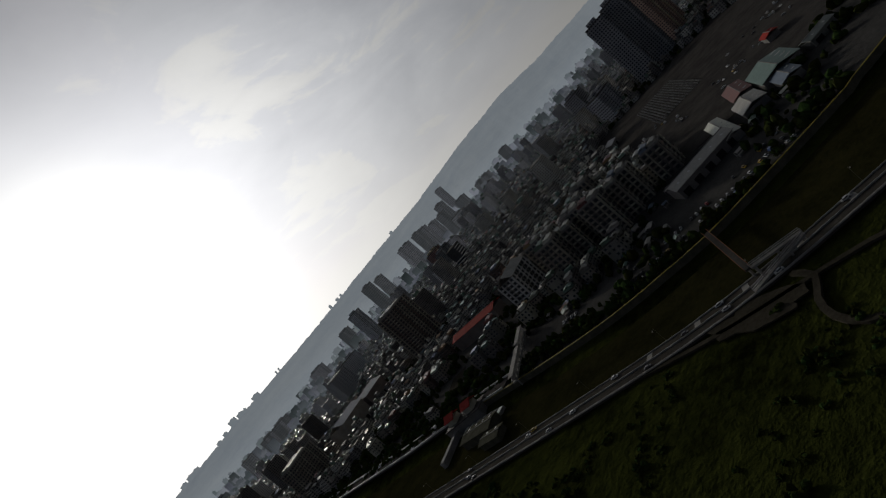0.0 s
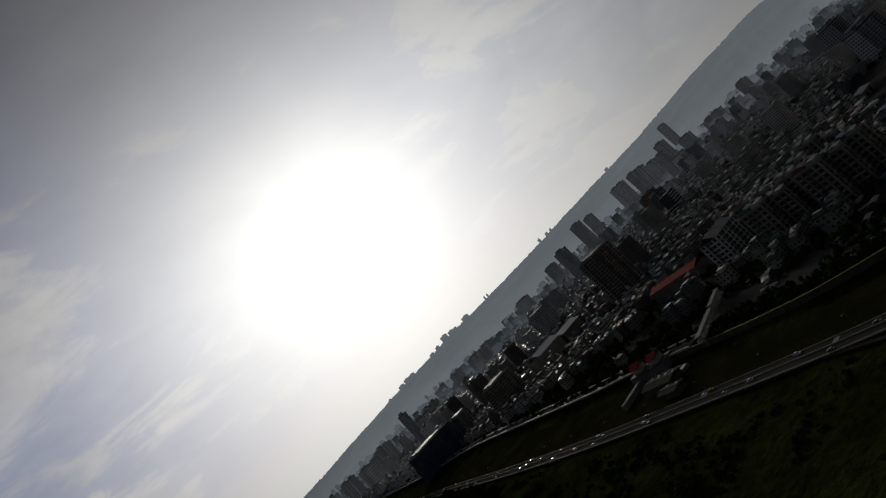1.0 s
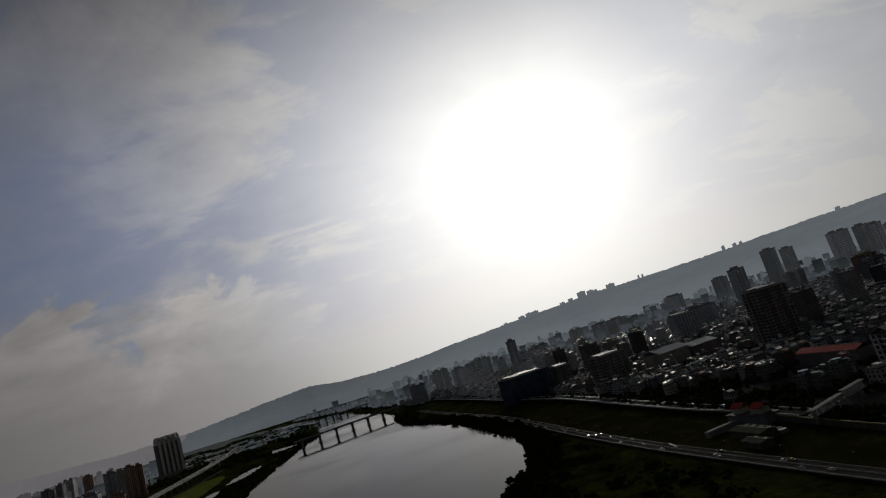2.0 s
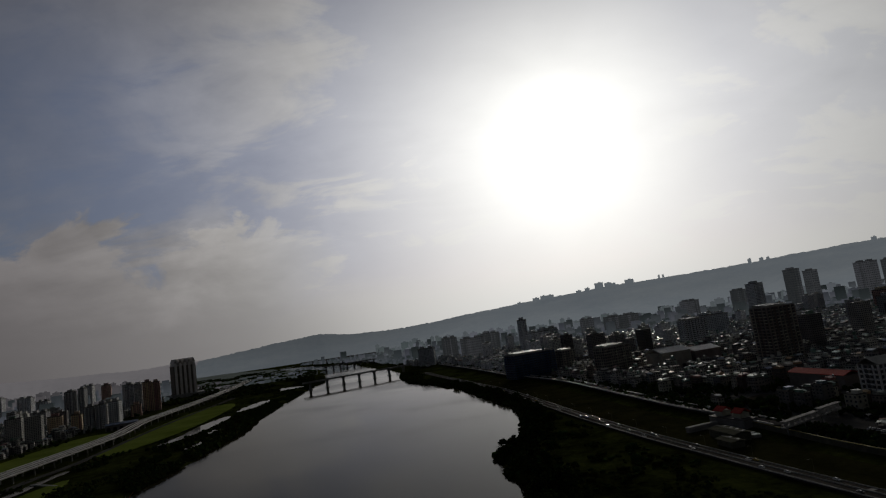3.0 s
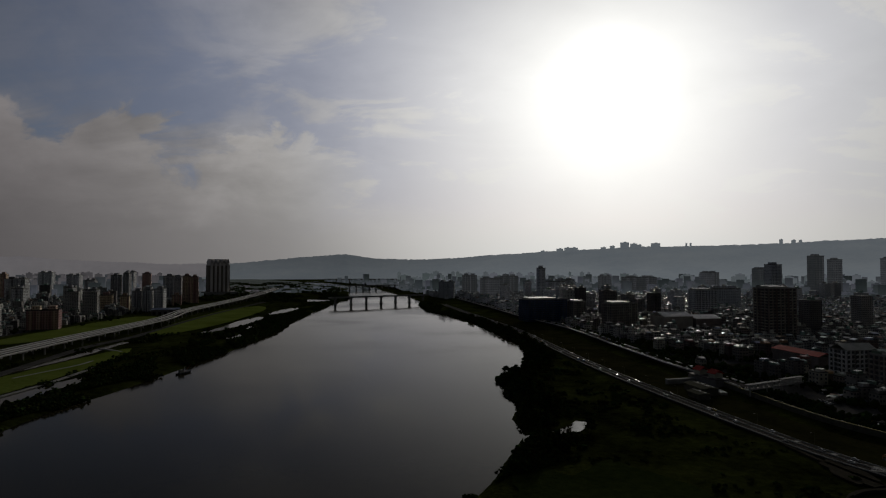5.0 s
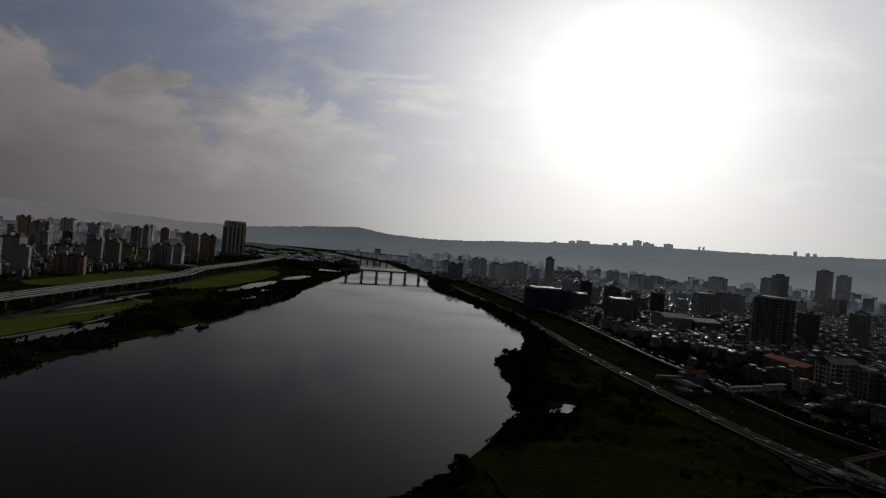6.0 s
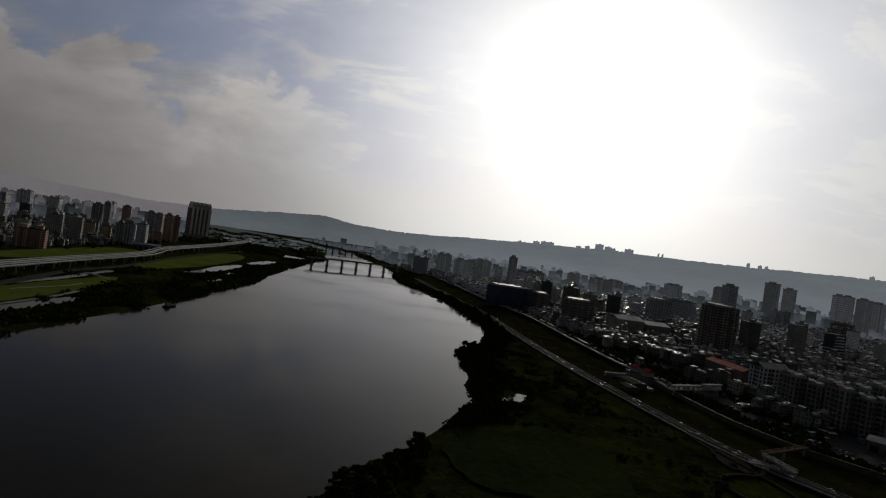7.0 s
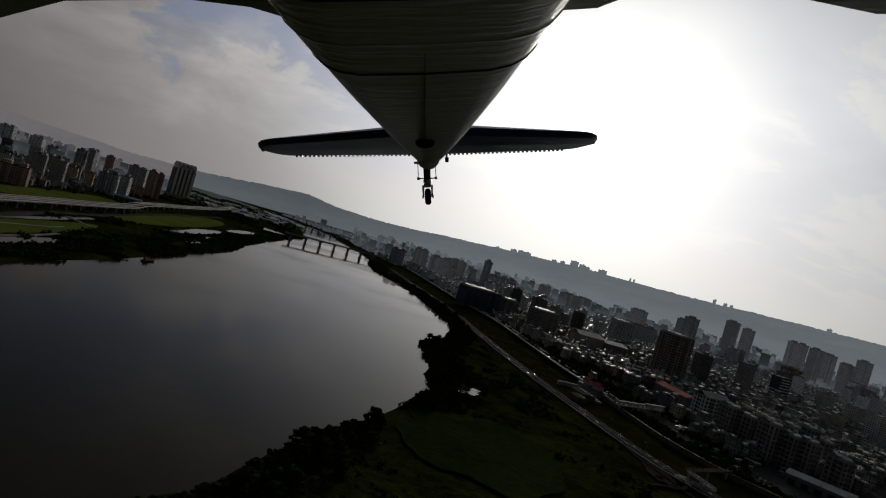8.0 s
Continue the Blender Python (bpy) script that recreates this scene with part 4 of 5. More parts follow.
def far_house(x, y, base, turn, tall):
    h = rnd.choice((5, 6, 7, 8, 9, 10, 11, 14)) * rnd.uniform(0.9, 1.1) if not tall else rnd.uniform(22, 48)
    w, d = (rnd.uniform(4.6, 9.4), rnd.uniform(6, 10)) if not tall else (rnd.uniform(12, 24), rnd.uniform(12, 18))
    # past 1750 m a house takes the glowing haze material
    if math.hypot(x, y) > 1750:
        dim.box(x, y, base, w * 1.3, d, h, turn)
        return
    # past 1080 m walls and roofs are painted paler in place of haze
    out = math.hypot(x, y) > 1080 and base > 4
    (hazed_walls if out else walls).box(x, y, base, w, d, h, turn)
    (hazed_roofs if out else roofs).box(x, y, base + h + 0.004, w - 0.5, d - 0.5, 0.6, turn)
    if rnd.random() < 0.7:
        if rnd.random() < 0.6 and not tall:
            sheds[rnd.choice((0, 0, 1, 1, 2, 2, 3, 4))].gable(x, y, base + h + 1.8, w * 0.85, d * 0.8, 1.2, turn)
            walls.box(x, y, base + h + 0.6, w * 0.8, d * 0.75, 1.3, turn)
        else:
            sheds[rnd.choice((0, 1, 2))].box(x + rnd.uniform(-2, 2), y + rnd.uniform(-2, 2), base + h + 0.6, w * 0.35, d * 0.35, 3.5, turn)


for d, x, y in sites[262:]:
    r = math.hypot(x, y)
    if r > 1500 and rnd.random() < 0.25:
        continue
    far_house(x, y, 5.2, TURN + rnd.choice((0, 90)) + rnd.uniform(-4, 4), rnd.random() < (0.007 if r < 900 else 0.014))
for j in range(0, 190):
    for i in range(0, 150):
        if i % 7 == 0 or j % 5 == 0:
            continue
        x, y = -548 - i * 10.5 + rnd.uniform(-2, 2) - j * 1.2, 470 + j * 12.5 + rnd.uniform(-2, 2)
        if y > 1700 and rnd.random() < 0.4 or x > x_at(LEFT_CITY, y) - 118 or rnd.random() < 0.16 or not free_site(x, y, 5) or x < -700 - 0.75 * y:
            continue
        far_house(x, y, 3.4, 24 + rnd.uniform(-4, 4), rnd.random() < 0.022)
for solid, mat, name, label in ((walls, FAR_PLASTER, "town_walls", "close-packed low grey and pale town buildings"), (hazed_walls, FAR_HAZED, "town_walls", "close-packed buildings of the outer town, paled for haze"), (hazed_roofs, ROOF_HAZED, "town_roofs", "flat roofs of the outer town, paled for haze"), (dim, VEILED_TOWN, "far_town", "far low buildings dim in the haze"), (roofs, ROOF, "town_roofs", "flat concrete roofs of the packed town"),
                                *((sheds[i], m, "town_roof_sheds", f"{c} sheet metal roof sheds of the packed town") for i, (m, c) in enumerate(((TIN, "grey"), (TIN_GREEN, "green"), (TIN_PALE, "pale"), (TIN_RUST, "rusty"), (TIN_BLUE, "blue-grey"))))):
    tagged(part(name, solid, mat), label, "town", kind="stuff")

# the far skyline, its haze put in as glowing colour
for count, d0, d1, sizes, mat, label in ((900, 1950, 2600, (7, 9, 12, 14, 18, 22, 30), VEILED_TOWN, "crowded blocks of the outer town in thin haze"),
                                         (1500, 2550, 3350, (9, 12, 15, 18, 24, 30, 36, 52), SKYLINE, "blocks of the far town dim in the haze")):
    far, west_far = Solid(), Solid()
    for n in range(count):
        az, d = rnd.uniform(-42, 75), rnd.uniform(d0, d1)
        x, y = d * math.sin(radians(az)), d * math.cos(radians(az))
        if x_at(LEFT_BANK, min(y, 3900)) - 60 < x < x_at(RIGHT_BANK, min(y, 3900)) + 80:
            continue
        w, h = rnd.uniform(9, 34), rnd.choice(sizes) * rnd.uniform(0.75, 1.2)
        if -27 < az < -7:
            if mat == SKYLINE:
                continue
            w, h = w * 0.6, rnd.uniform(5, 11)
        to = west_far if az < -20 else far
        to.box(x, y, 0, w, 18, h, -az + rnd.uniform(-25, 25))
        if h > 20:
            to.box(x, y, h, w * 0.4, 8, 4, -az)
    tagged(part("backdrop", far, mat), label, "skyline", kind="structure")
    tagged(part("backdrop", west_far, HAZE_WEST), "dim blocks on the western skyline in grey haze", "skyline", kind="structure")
tagged(part("pavement", Solid().sheet(PLAZA, 5.5, 0.28), ASPHALT), "wide worn asphalt car park and yard", "car park", kind="structure")

# ---- plants ----
def tree_kind(seed, h, spread, lean=0.0):
    """A tapered trunk with limbs and a crown of many uneven clumps."""
    r = random.Random(seed)
    ob = thing("tree", "", "tree", "trees of the river land")
    s = Solid().tube(0, 0, -0.6, 0.28, h * 0.55, 8, 0.14)
    for i in range(6):
        a = r.uniform(0, 360)
        s.tube(0, 0, h * r.uniform(0.28, 0.5), 0.12, h * 0.32, 6, 0.04, (r.uniform(25, 55), 0, a))
    part("trunk", s, BARK, ob)
    c = Solid()
    for i in range(26):
        a, q, k = r.uniform(0, 2 * math.pi), math.sqrt(r.random()) * spread, r.uniform(0.34, 1.0)
        q *= math.sin(math.pi * (0.2 + 0.75 * k)) + 0.15
        b = r.uniform(0.16, 0.30) * spread + 0.25
        c.blob(q * math.cos(a), q * math.sin(a), h * k - 0.3, b * r.uniform(0.8, 1.3), b * r.uniform(0.8, 1.3), b * r.uniform(0.55, 0.9), r, 0.32)
    for i in range(420):
        a, k = r.uniform(0, 2 * math.pi), r.uniform(0.3, 1.04)
        q = spread * (math.sin(math.pi * (0.2 + 0.75 * min(k, 1))) + 0.15) * r.uniform(0.55, 1.12)
        p, n = Vector((q * math.cos(a), q * math.sin(a), h * k - 0.2)), len(c.v)
        for e in range(3):
            c.v.append(tuple(p + Vector((r.uniform(-1, 1), r.uniform(-1, 1), r.uniform(-0.7, 0.7))) * 0.5))
        c.f.append((n, n + 1, n + 2))
    part("crown", c, LEAF, ob)
    return ob


TREES = [tree_kind(i, h, w) for i, (h, w) in enumerate(((8, 3.4), (6.5, 3.0), (10, 3.8), (7, 4.0), (5, 2.6)))]
rnd = random.Random(21)
spots = []
for n in range(1500):
    y = rnd.uniform(95, 1000)
    spots.append((x_at(RIGHT_BANK, y) + abs(rnd.gauss(0, 8)) + 8.0, y, 1.0))
for n in range(500):
    cx, cy = rnd.choice(((52, 345), (62, 420), (40, 470), (70, 520), (80, 600), (85, 330), (100, 420), (50, 300), (95, 290), (30, 190), (110, 345), (70, 560)))
    spots.append((cx + rnd.gauss(0, 11), cy + rnd.gauss(0, 15), 0.8))
placed = []
for x, y, k in spots:
    if len(placed) >= 240 or x > x_at(RIVER_ROAD, y) - 14 or math.hypot(x - 52, y - 205) < 46 or (16 < x < 74 and abs(y - (291 + (x - 27) * 0.9)) < 11) or height(x, y) < 0.5:
        continue
    if any((x - a) ** 2 + (y - b) ** 2 < 12 for a, b in placed):
        continue
    placed.append((x, y))
    s = rnd.uniform(0.65, 1.1) * k
    t = copy_thing(rnd.choice(TREES), pose(x, y, height(x, y), 0, 0, rnd.uniform(0, 360)) @ Matrix.Diagonal((s, s, s * rnd.uniform(0.8, 1.1), 1)))
    tagged(t, "dark green broad-crowned tree on the river bank")
for n in range(46):
    y = 250 + n * 6.5
    x = x_at(LEVEE, y) + 9 + rnd.uniform(-1.5, 1.5)
    if y > 540 or rnd.random() < 0.35 or not free_site(x, y, -12):
        continue
    s = rnd.uniform(0.6, 0.9)
    t = copy_thing(rnd.choice(TREES), pose(x, y, 5.0, 0, 0, rnd.uniform(0, 360)) @ Matrix.Diagonal((s, s, s, 1)))
    tagged(t, "small street tree behind the flood wall")
for k in TREES:
    for o in (*k.children_recursive, k):
        bpy.data.objects.remove(o)

# thickets: what cannot be told apart
PONDS = [[(-392, 420), (-374, 420), (-371, 525), (-380, 600), (-386, 650), (-395, 650), (-390, 590), (-383, 525)],
          [(-349, 745), (-338, 760), (-333, 860), (-342, 960), (-358, 985), (-362, 900), (-352, 820)], [(-315, 770), (-303, 790), (-300, 850), (-308, 870), (-316, 820)],
          [(-362, 1040), (-348, 1050), (-340, 1130), (-350, 1200), (-368, 1180), (-370, 1100)], [(-300, 330), (-288, 345), (-290, 420), (-302, 440), (-310, 380)],
          [(-400, 1420), (-350, 1440), (-360, 1480), (-420, 1500)], [(-294, 690), (-283, 695), (-284, 770), (-292, 776)]]
MEADOWS = [[(-405, 715), (-378, 735), (-372, 900), (-405, 1150), (-450, 1240), (-478, 1150), (-448, 900), (-428, 800)], [(-545, 640), (-500, 640), (-505, 930), (-570, 950)],
          [(-345, 300), (-318, 310), (-322, 480), (-348, 585), (-362, 575), (-362, 420)]]
scrub, woods, street = Solid(), Solid(), Solid()
for n in range(15000):
    y = rnd.uniform(60, 1400)
    r = x_at(RIGHT_BANK, y)
    x = r + abs(rnd.gauss(0, 9)) + 3.6 if n % 5 < 3 else rnd.uniform(r, max(r + 5, x_at(RIVER_ROAD, y) - 13))
    if math.hypot(x - 52, y - 205) < 50 or (16 < x < 72 and abs(y - (291 + (x - 27) * 0.9)) < 9):
        continue
    if n % 5 >= 3 and noise.noise((x / 30, y / 30, 4)) < -0.02:
        continue
    b = rnd.uniform(0.5, 1.7) if n % 9 else rnd.uniform(1.8, 3.2)
    if y < 360:
        for k in range(9):
            q, a = b * rnd.uniform(0.2, 1.1), rnd.uniform(0, 2 * math.pi)
            c = b * rnd.uniform(0.18, 0.42)
            u, v = x + q * math.cos(a), y + q * math.sin(a)
            scrub.blob(u, v, height(u, v) + rnd.uniform(0.1, 0.9) * max(0.3, 1.1 * b - 0.6 * q), c * rnd.uniform(0.8, 1.5), c * rnd.uniform(0.8, 1.5), c * rnd.uniform(0.6, 1.1), rnd, 0.45)
        continue
    scrub.blob(x, y, height(x, y) + b * 0.3, b * rnd.uniform(0.8, 1.6), b * rnd.uniform(0.8, 1.6), b * rnd.uniform(0.6, 1.1), rnd, 0.4)
for n in range(26000):
    y = rnd.uniform(180, 1700) if n % 3 else rnd.uniform(250, 900)
    l = x_at(LEFT_BANK, y)
    x = l - abs(rnd.gauss(0, 24)) - 1 if n % 4 else rnd.uniform(x_at(LEFT_CITY, y) + 20, l)
    if n % 4 == 0 and noise.noise((x / 45, y / 45, 8)) < 0.12 or noise.noise((x / 30, y / 60, 2)) < -0.22 or any(inside(x, y, m) for m in MEADOWS + PONDS):
        continue
    b = rnd.uniform(0.5, 1.6) if n % 6 else rnd.uniform(1.6, 2.8)
    if y < 640:
        for k in range(4):
            u, v, c = x + rnd.uniform(-b, b), y + rnd.uniform(-b, b), b * rnd.uniform(0.28, 0.55)
            woods.blob(u, v, height(u, v) + rnd.uniform(0.3, 1.1) * b, c * rnd.uniform(0.8, 1.4), c * rnd.uniform(0.8, 1.4), c, rnd, 0.45)
        continue
    woods.blob(x, y, height(x, y) + b * 0.55, b * rnd.uniform(0.8, 1.5), b * rnd.uniform(0.8, 1.5), b * rnd.uniform(0.7, 1.4), rnd, 0.45)
for n in range(900):
    y = rnd.uniform(255, 660)
    x = x_at(LEVEE, y) + rnd.uniform(5, 14 if y < 330 else 22)
    b = rnd.uniform(0.7, 1.9)
    street.blob(x, y, 5.2 + b * 1.1, b * rnd.uniform(0.8, 1.4), b * rnd.uniform(0.8, 1.4), b * rnd.uniform(0.9, 1.4), rnd, 0.4)
for n in range(17000):
    d, az = 250 + 1300 * rnd.random() ** 1.15, rnd.uniform(-2, 68)
    x, y = d * math.sin(radians(az)), d * math.cos(radians(az))
    if y < 1500 and x < x_at(LEVEE, y) + 8 or y >= 1500 and x < x_at(RIGHT_BANK, y) + 15 or noise.noise((x / 70, y / 70, 6)) < (-0.3 if 330 < y < 950 else -0.05) or inside(x, y, PLAZA) or not free_site(x, y, -5):
        continue
    b = rnd.uniform(1.0, 2.6)
    street.blob(x, y, 5.2 + b, b * rnd.uniform(0.8, 1.4), b * rnd.uniform(0.8, 1.4), b * rnd.uniform(0.8, 1.3), rnd, 0.35)
for n in range(420):
    y = rnd.uniform(395, 650)
    x = x_at(LEVEE, y) + rnd.uniform(24, 80)
    if free_site(x, y, -6) and noise.noise((x / 25, y / 25, 9)) > -0.1:
        b = rnd.uniform(1.0, 2.4)
        street.blob(x, y, 5.2 + b, b * rnd.uniform(0.9, 1.4), b * rnd.uniform(0.9, 1.4), b, rnd, 0.35)
for n in range(5200):
    y = rnd.uniform(1400, 2900)
    l = x_at(LEFT_BANK, y) - 34
    x = l - abs(rnd.gauss(0, 1.0)) * (x_at(LEFT_BANK, y) - x_at(LEFT_CITY, y) + 200)
    if noise.noise((x / 80, y / 120, 12)) > 0.0:
        b = rnd.uniform(1.4, 4.0)
        street.blob(x, y, 3.4 + b * 0.6, b * 1.5, b * 1.5, b, rnd, 0.4)
for n in range(1600):
    y = rnd.uniform(400, 2300)
    x = x_at(LEFT_CITY, y) - rnd.uniform(90, 800)
    b = rnd.uniform(1.4, 3.6)
    street.blob(x, y, 3.4 + b, b * 1.2, b * 1.2, b, rnd, 0.35)
for solid, name, label in ((scrub, "scrub", "dark scrub and reeds along the river bank"), (woods, "thicket", "dark thickets on the far river bank"), (street, "street_trees", "dark street trees between the town buildings")):
    tagged(part(name, solid, LEAF), label, "shrubs", kind="stuff")


def flat_patch(name, outline, z, mat, label, category):
    pts = smooth_line([*outline, outline[0]], 5)[:-1] if name != "grass_strip" else outline
    pts = [(p[0] + 2.2 * noise.noise((p[0] / 9, p[1] / 9, 1)), p[1] + 2.2 * noise.noise((p[0] / 9, p[1] / 9, 7))) for p in pts] if name != "grass_strip" else pts
    return tagged(part("lawn" if name == "grass_strip" else name, Solid().sheet(pts, z, 0.5), mat), label, category, kind="structure")


def ring(cx, cy, rx, ry, n=36, wob=0.06, seed=0.0):
    return [(cx + rx * math.cos(2 * math.pi * i / n) * (1 + wob * noise.noise((i * 0.5, seed, 0))), cy + ry * math.sin(2 * math.pi * i / n) * (1 + wob * noise.noise((i * 0.5, seed, 5)))) for i in range(n)]


flat_patch("lawn", ring(54, 205, 42, 47, 24, 0.35, 2.0), 3.1, LAWN, "mown round lawn in the river park", "lawn")
tagged(part("path", Solid().ribbon(smooth_line([(172, 238, 3.4), (166, 230, 3.4), (155, 228, 3.4), (146, 223, 3.4), (140, 214, 3.4), (141, 200, 3.4), (150, 185, 3.4)], 4), 2.0, h=0.9), MUD), "bare earth path curling through the park", "path", kind="structure")
flat_patch("pond", [(27, 287), (36, 290), (46, 296), (55, 303), (62, 313), (66, 326), (60, 327), (53, 316), (45, 307), (36, 300), (28, 296)], 2.75, WATER, "narrow still backwater in the river park", "pond")
for pts in PONDS:
    flat_patch("pond", pts, 2.9, WATER, "shallow pond on the far flood land", "pond")
for pts in MEADOWS:
    flat_patch("meadow", pts, 3.5, MEADOW, "bright mown meadow on the far flood land", "meadow")
flat_patch("grass_strip", [(x_at(RIVER_ROAD, y) + 6.4, y) for y in range(170, 1000, 10)] + [(x_at(LEVEE, y) - 12, y) for y in range(980, 170, -10)], 3.15, SLOPE, "dry grass strip between road and levee", "grass strip")
flat_patch("ground", ring(160, 248, 7, 17, 24, 0.5, 3.0), 3.3, MUD, "trodden bare earth beside the road", "bare ground")
tagged(part("path", Solid().ribbon(smooth_line([(150, 330, 3.3), (154, 290, 3.3), (158, 262, 3.3), (164, 238, 3.3), (170, 215, 3.3), (170, 180, 3.3)], 8), 2.0, h=0.8), MUD), "pale path beside the riverside road", "path", kind="structure")
for line in ([(-312, 320, 3.6), (-310, 380, 3.6), (-312, 430, 3.6), (-319, 480, 3.6)], [(-388, 596, 3.6), (-370, 586, 3.6), (-350, 573, 3.6)], [(-350, 430, 3.6), (-346, 455, 3.6), (-340, 490, 3.6), (-342, 515, 3.6)]):
    tagged(part("path", Solid().ribbon(smooth_line(line, 6), 2.6, h=0.8), KERB), "pale concrete path through the far meadow", "path", kind="structure")

# ---- vehicles ----
SCOOTER = material("scooter paint", (0.05, 0.05, 0.052), (0.12, 0.12, 0.12), 0.5, 0, 2.0, 5, 0, island=0.8, spread=0.2, gloss=0.4)
PAINTS = [material(f"car paint {n}", tuple(0.85 * c for c in rgb), rgb, 0.3, 0.0, 2.0, 5, 0, gloss=0.5) for n, rgb in
          (("white", (0.70, 0.70, 0.69)), ("silver", (0.42, 0.43, 0.44)), ("dark", (0.03, 0.03, 0.035)), ("red", (0.35, 0.03, 0.025)), ("yellow", (0.55, 0.36, 0.03)), ("blue", (0.04, 0.08, 0.20)))]


def car_kind(paint, kind):
    ob = thing("car", "", "car", "cars on the roads")
    if kind == 0:
        s = Solid().box(0, 0, 0.35, 4.4, 1.75, 0.62, 0, 0.96)
        c = Solid().box(-0.15, 0, 0.97, 2.5, 1.6, 0.52, 0, 0.78)
    else:
        s = Solid().box(-0.6, 0, 0.5, 3.6, 2.0, 2.1).box(2.0, 0, 0.45, 1.6, 1.9, 1.0)
        c = Solid().box(1.9, 0, 1.45, 1.4, 1.8, 0.7, 0, 0.85)
    part("body", s, paint, ob)
    part("cabin", c, GLASS, ob)
    part("roof", Solid().box(-0.15 if kind == 0 else 1.9, 0, 1.49 if kind == 0 else 2.15, 1.9 if kind == 0 else 1.2, 1.25, 0.06), paint, ob)
    for a in (-1.35, 1.35):
        for b in (-0.8, 0.8):
            part("wheel", Solid().tube(a, b - 0.1, 0.33, 0.33, 0.2, 10, None, (-90, 0, 0)), DARK, ob)
    return ob


CARS = [(car_kind(PAINTS[i], k), l) for i, k, l in ((0, 0, "white saloon car"), (1, 0, "silver saloon car"), (2, 0, "dark saloon car"), (3, 0, "red saloon car"), (4, 0, "yellow taxi"), (0, 1, "white delivery van"), (5, 1, "blue delivery van"))]
rnd = random.Random(9)


def put_car(x, y, z, a, where, only=None):
    ob, label = CARS[only if only is not None else rnd.choices(range(7), (6, 5, 6, 0.5, 1, 1.5, 0.7))[0]]
    tagged(copy_thing(ob, pose(x, y, z, 0, 0, a + rnd.uniform(-2, 2)) @ Matrix.Diagonal((0.7, 0.7, 0.7, 1))), f"{label} {where}")


for lane, step, flip in ((-3.9, 47, 0), (-1.8, 83, 0), (1.3, 71, 180), (3.3, 52, 180)):
    for x, y, a in along([p[:2] for p in offset(road, lane)], step, rnd.uniform(5, 40)):
        if 150 < y < 1150:
            put_car(x, y, 3.42, a + flip, "driving on the riverside road")
for lane, flip in ((-2.6, 0), (2.6, 180)):
    for x, y, a in along([p[:2] for p in offset(upper, lane)], 27, rnd.uniform(5, 20)):
        if y < 1150 and rnd.random() < 0.75:
            put_car(x, y, 7.62, a + flip, "queueing on the levee road")
for off, z, flip in ((-6, 12.2, 0), (6, 11.0, 180)):
    for x, y, a in along([(p[0] + off, p[1]) for p in smooth_line(EXPRESS, 25)], 52, rnd.uniform(5, 40)):
        if 420 < y < 1300 and rnd.random() < 0.7:
            put_car(x + rnd.choice((-1.8, 1.8)), y, z + 0.1, a + flip, "driving on the raised expressway")
lot = [(x_at(LEVEE, y) + 15, y) for y in (372, 345, 318, 300, 285, 262, 240)]
for row in (0, 7, 17):
    for x, y, a in along([(p[0] + row, p[1] + row * 0.5) for p in lot], 3.0):
        if rnd.random() < 0.62 and free_site(x, y, -7):
            put_car(x, y, 5.22, a + 90, "parked in the row behind the flood wall")
for n in range(60):
    x, y = rnd.choice(((505, 300), (455, 281), (485, 314), (470, 330), (431, 309), (423, 326), (419, 356), (433, 376), (440, 395), (436, 298)))
    x, y = x + rnd.gauss(0, 11), y + rnd.gauss(0, 9)
    if inside(x, y, PLAZA) and n < 42:
        put_car(x, y, 5.52, rnd.choice((12, 102, 50)), "parked on the asphalt yard")
for ob, label in CARS:
    for o in (*ob.children_recursive, ob):
        bpy.data.objects.remove(o)
# ---- pump station on the levee, and the sports court behind it ----
ps = thing("pump_station", "pale grey pump station with two red gabled stair heads", "pump station", at=pose(176, 436, 2.4, 0, 0, 108))
part("wall", Solid().box(0, 0, 0, 30, 11, 6.4), GREYWALL, ps)
part("roof", Solid().box(0, 0, 6.404, 30.6, 11.6, 0.5), ROOF, ps)
for u in (-6.5, 9.0):
    part("stair_head", Solid().box(u, -1.0, 6.9, 6.5, 7.0, 3.0), PLASTER, ps)
    part("gable_roof", Solid().gable(u, -1.0, 9.9, 8.4, 8.6, 2.6, 0, 0.3), RED_TIN, ps, "red sheet metal gable roof")
for i in range(7):
    part("window", Solid().box(-12.6 + i * 4.2, -5.55, 2.6, 2.4, 0.2, 1.8), GLASS, ps)
part("gate_wall", Solid().box(9.0, 17.0, 0, 3.0, 24.0, 4.2), CONCRETE, ps, "plain concrete outlet wall")
for dx, dy, w, d, mat, what in ((0, 0, 26, 15, MUD, "reddish clay sports court"), (-17, 22, 15, 26, PAVED, "grey paved basketball court")):
    court = Solid().box(232 + dx, 510 + dy, 5.2, w, d, 0.12, 30)
    tagged(part("court", court, mat), what, "sports court", kind="structure")
scoot = Solid()
r0 = random.Random(77)
for row in range(17):
    for n in range(150):
        if r0.random() < 0.15:
            continue
        u, v = n * 0.86 + r0.uniform(-0.08, 0.08), row * 2.6
        x, y = 452 + u * math.cos(radians(33)) + v * math.sin(radians(33)), 386 + u * math.sin(radians(33)) - v * math.cos(radians(33))
        if inside(x, y, PLAZA):
            a = 123 + r0.uniform(-6, 6)
            scoot.box(x, y, 5.5, 1.6, 0.42, 0.62, a, 0.8).box(x + 0.62 * math.cos(radians(a)), y + 0.62 * math.sin(radians(a)), 5.9, 0.16, 0.6, 0.6, a)
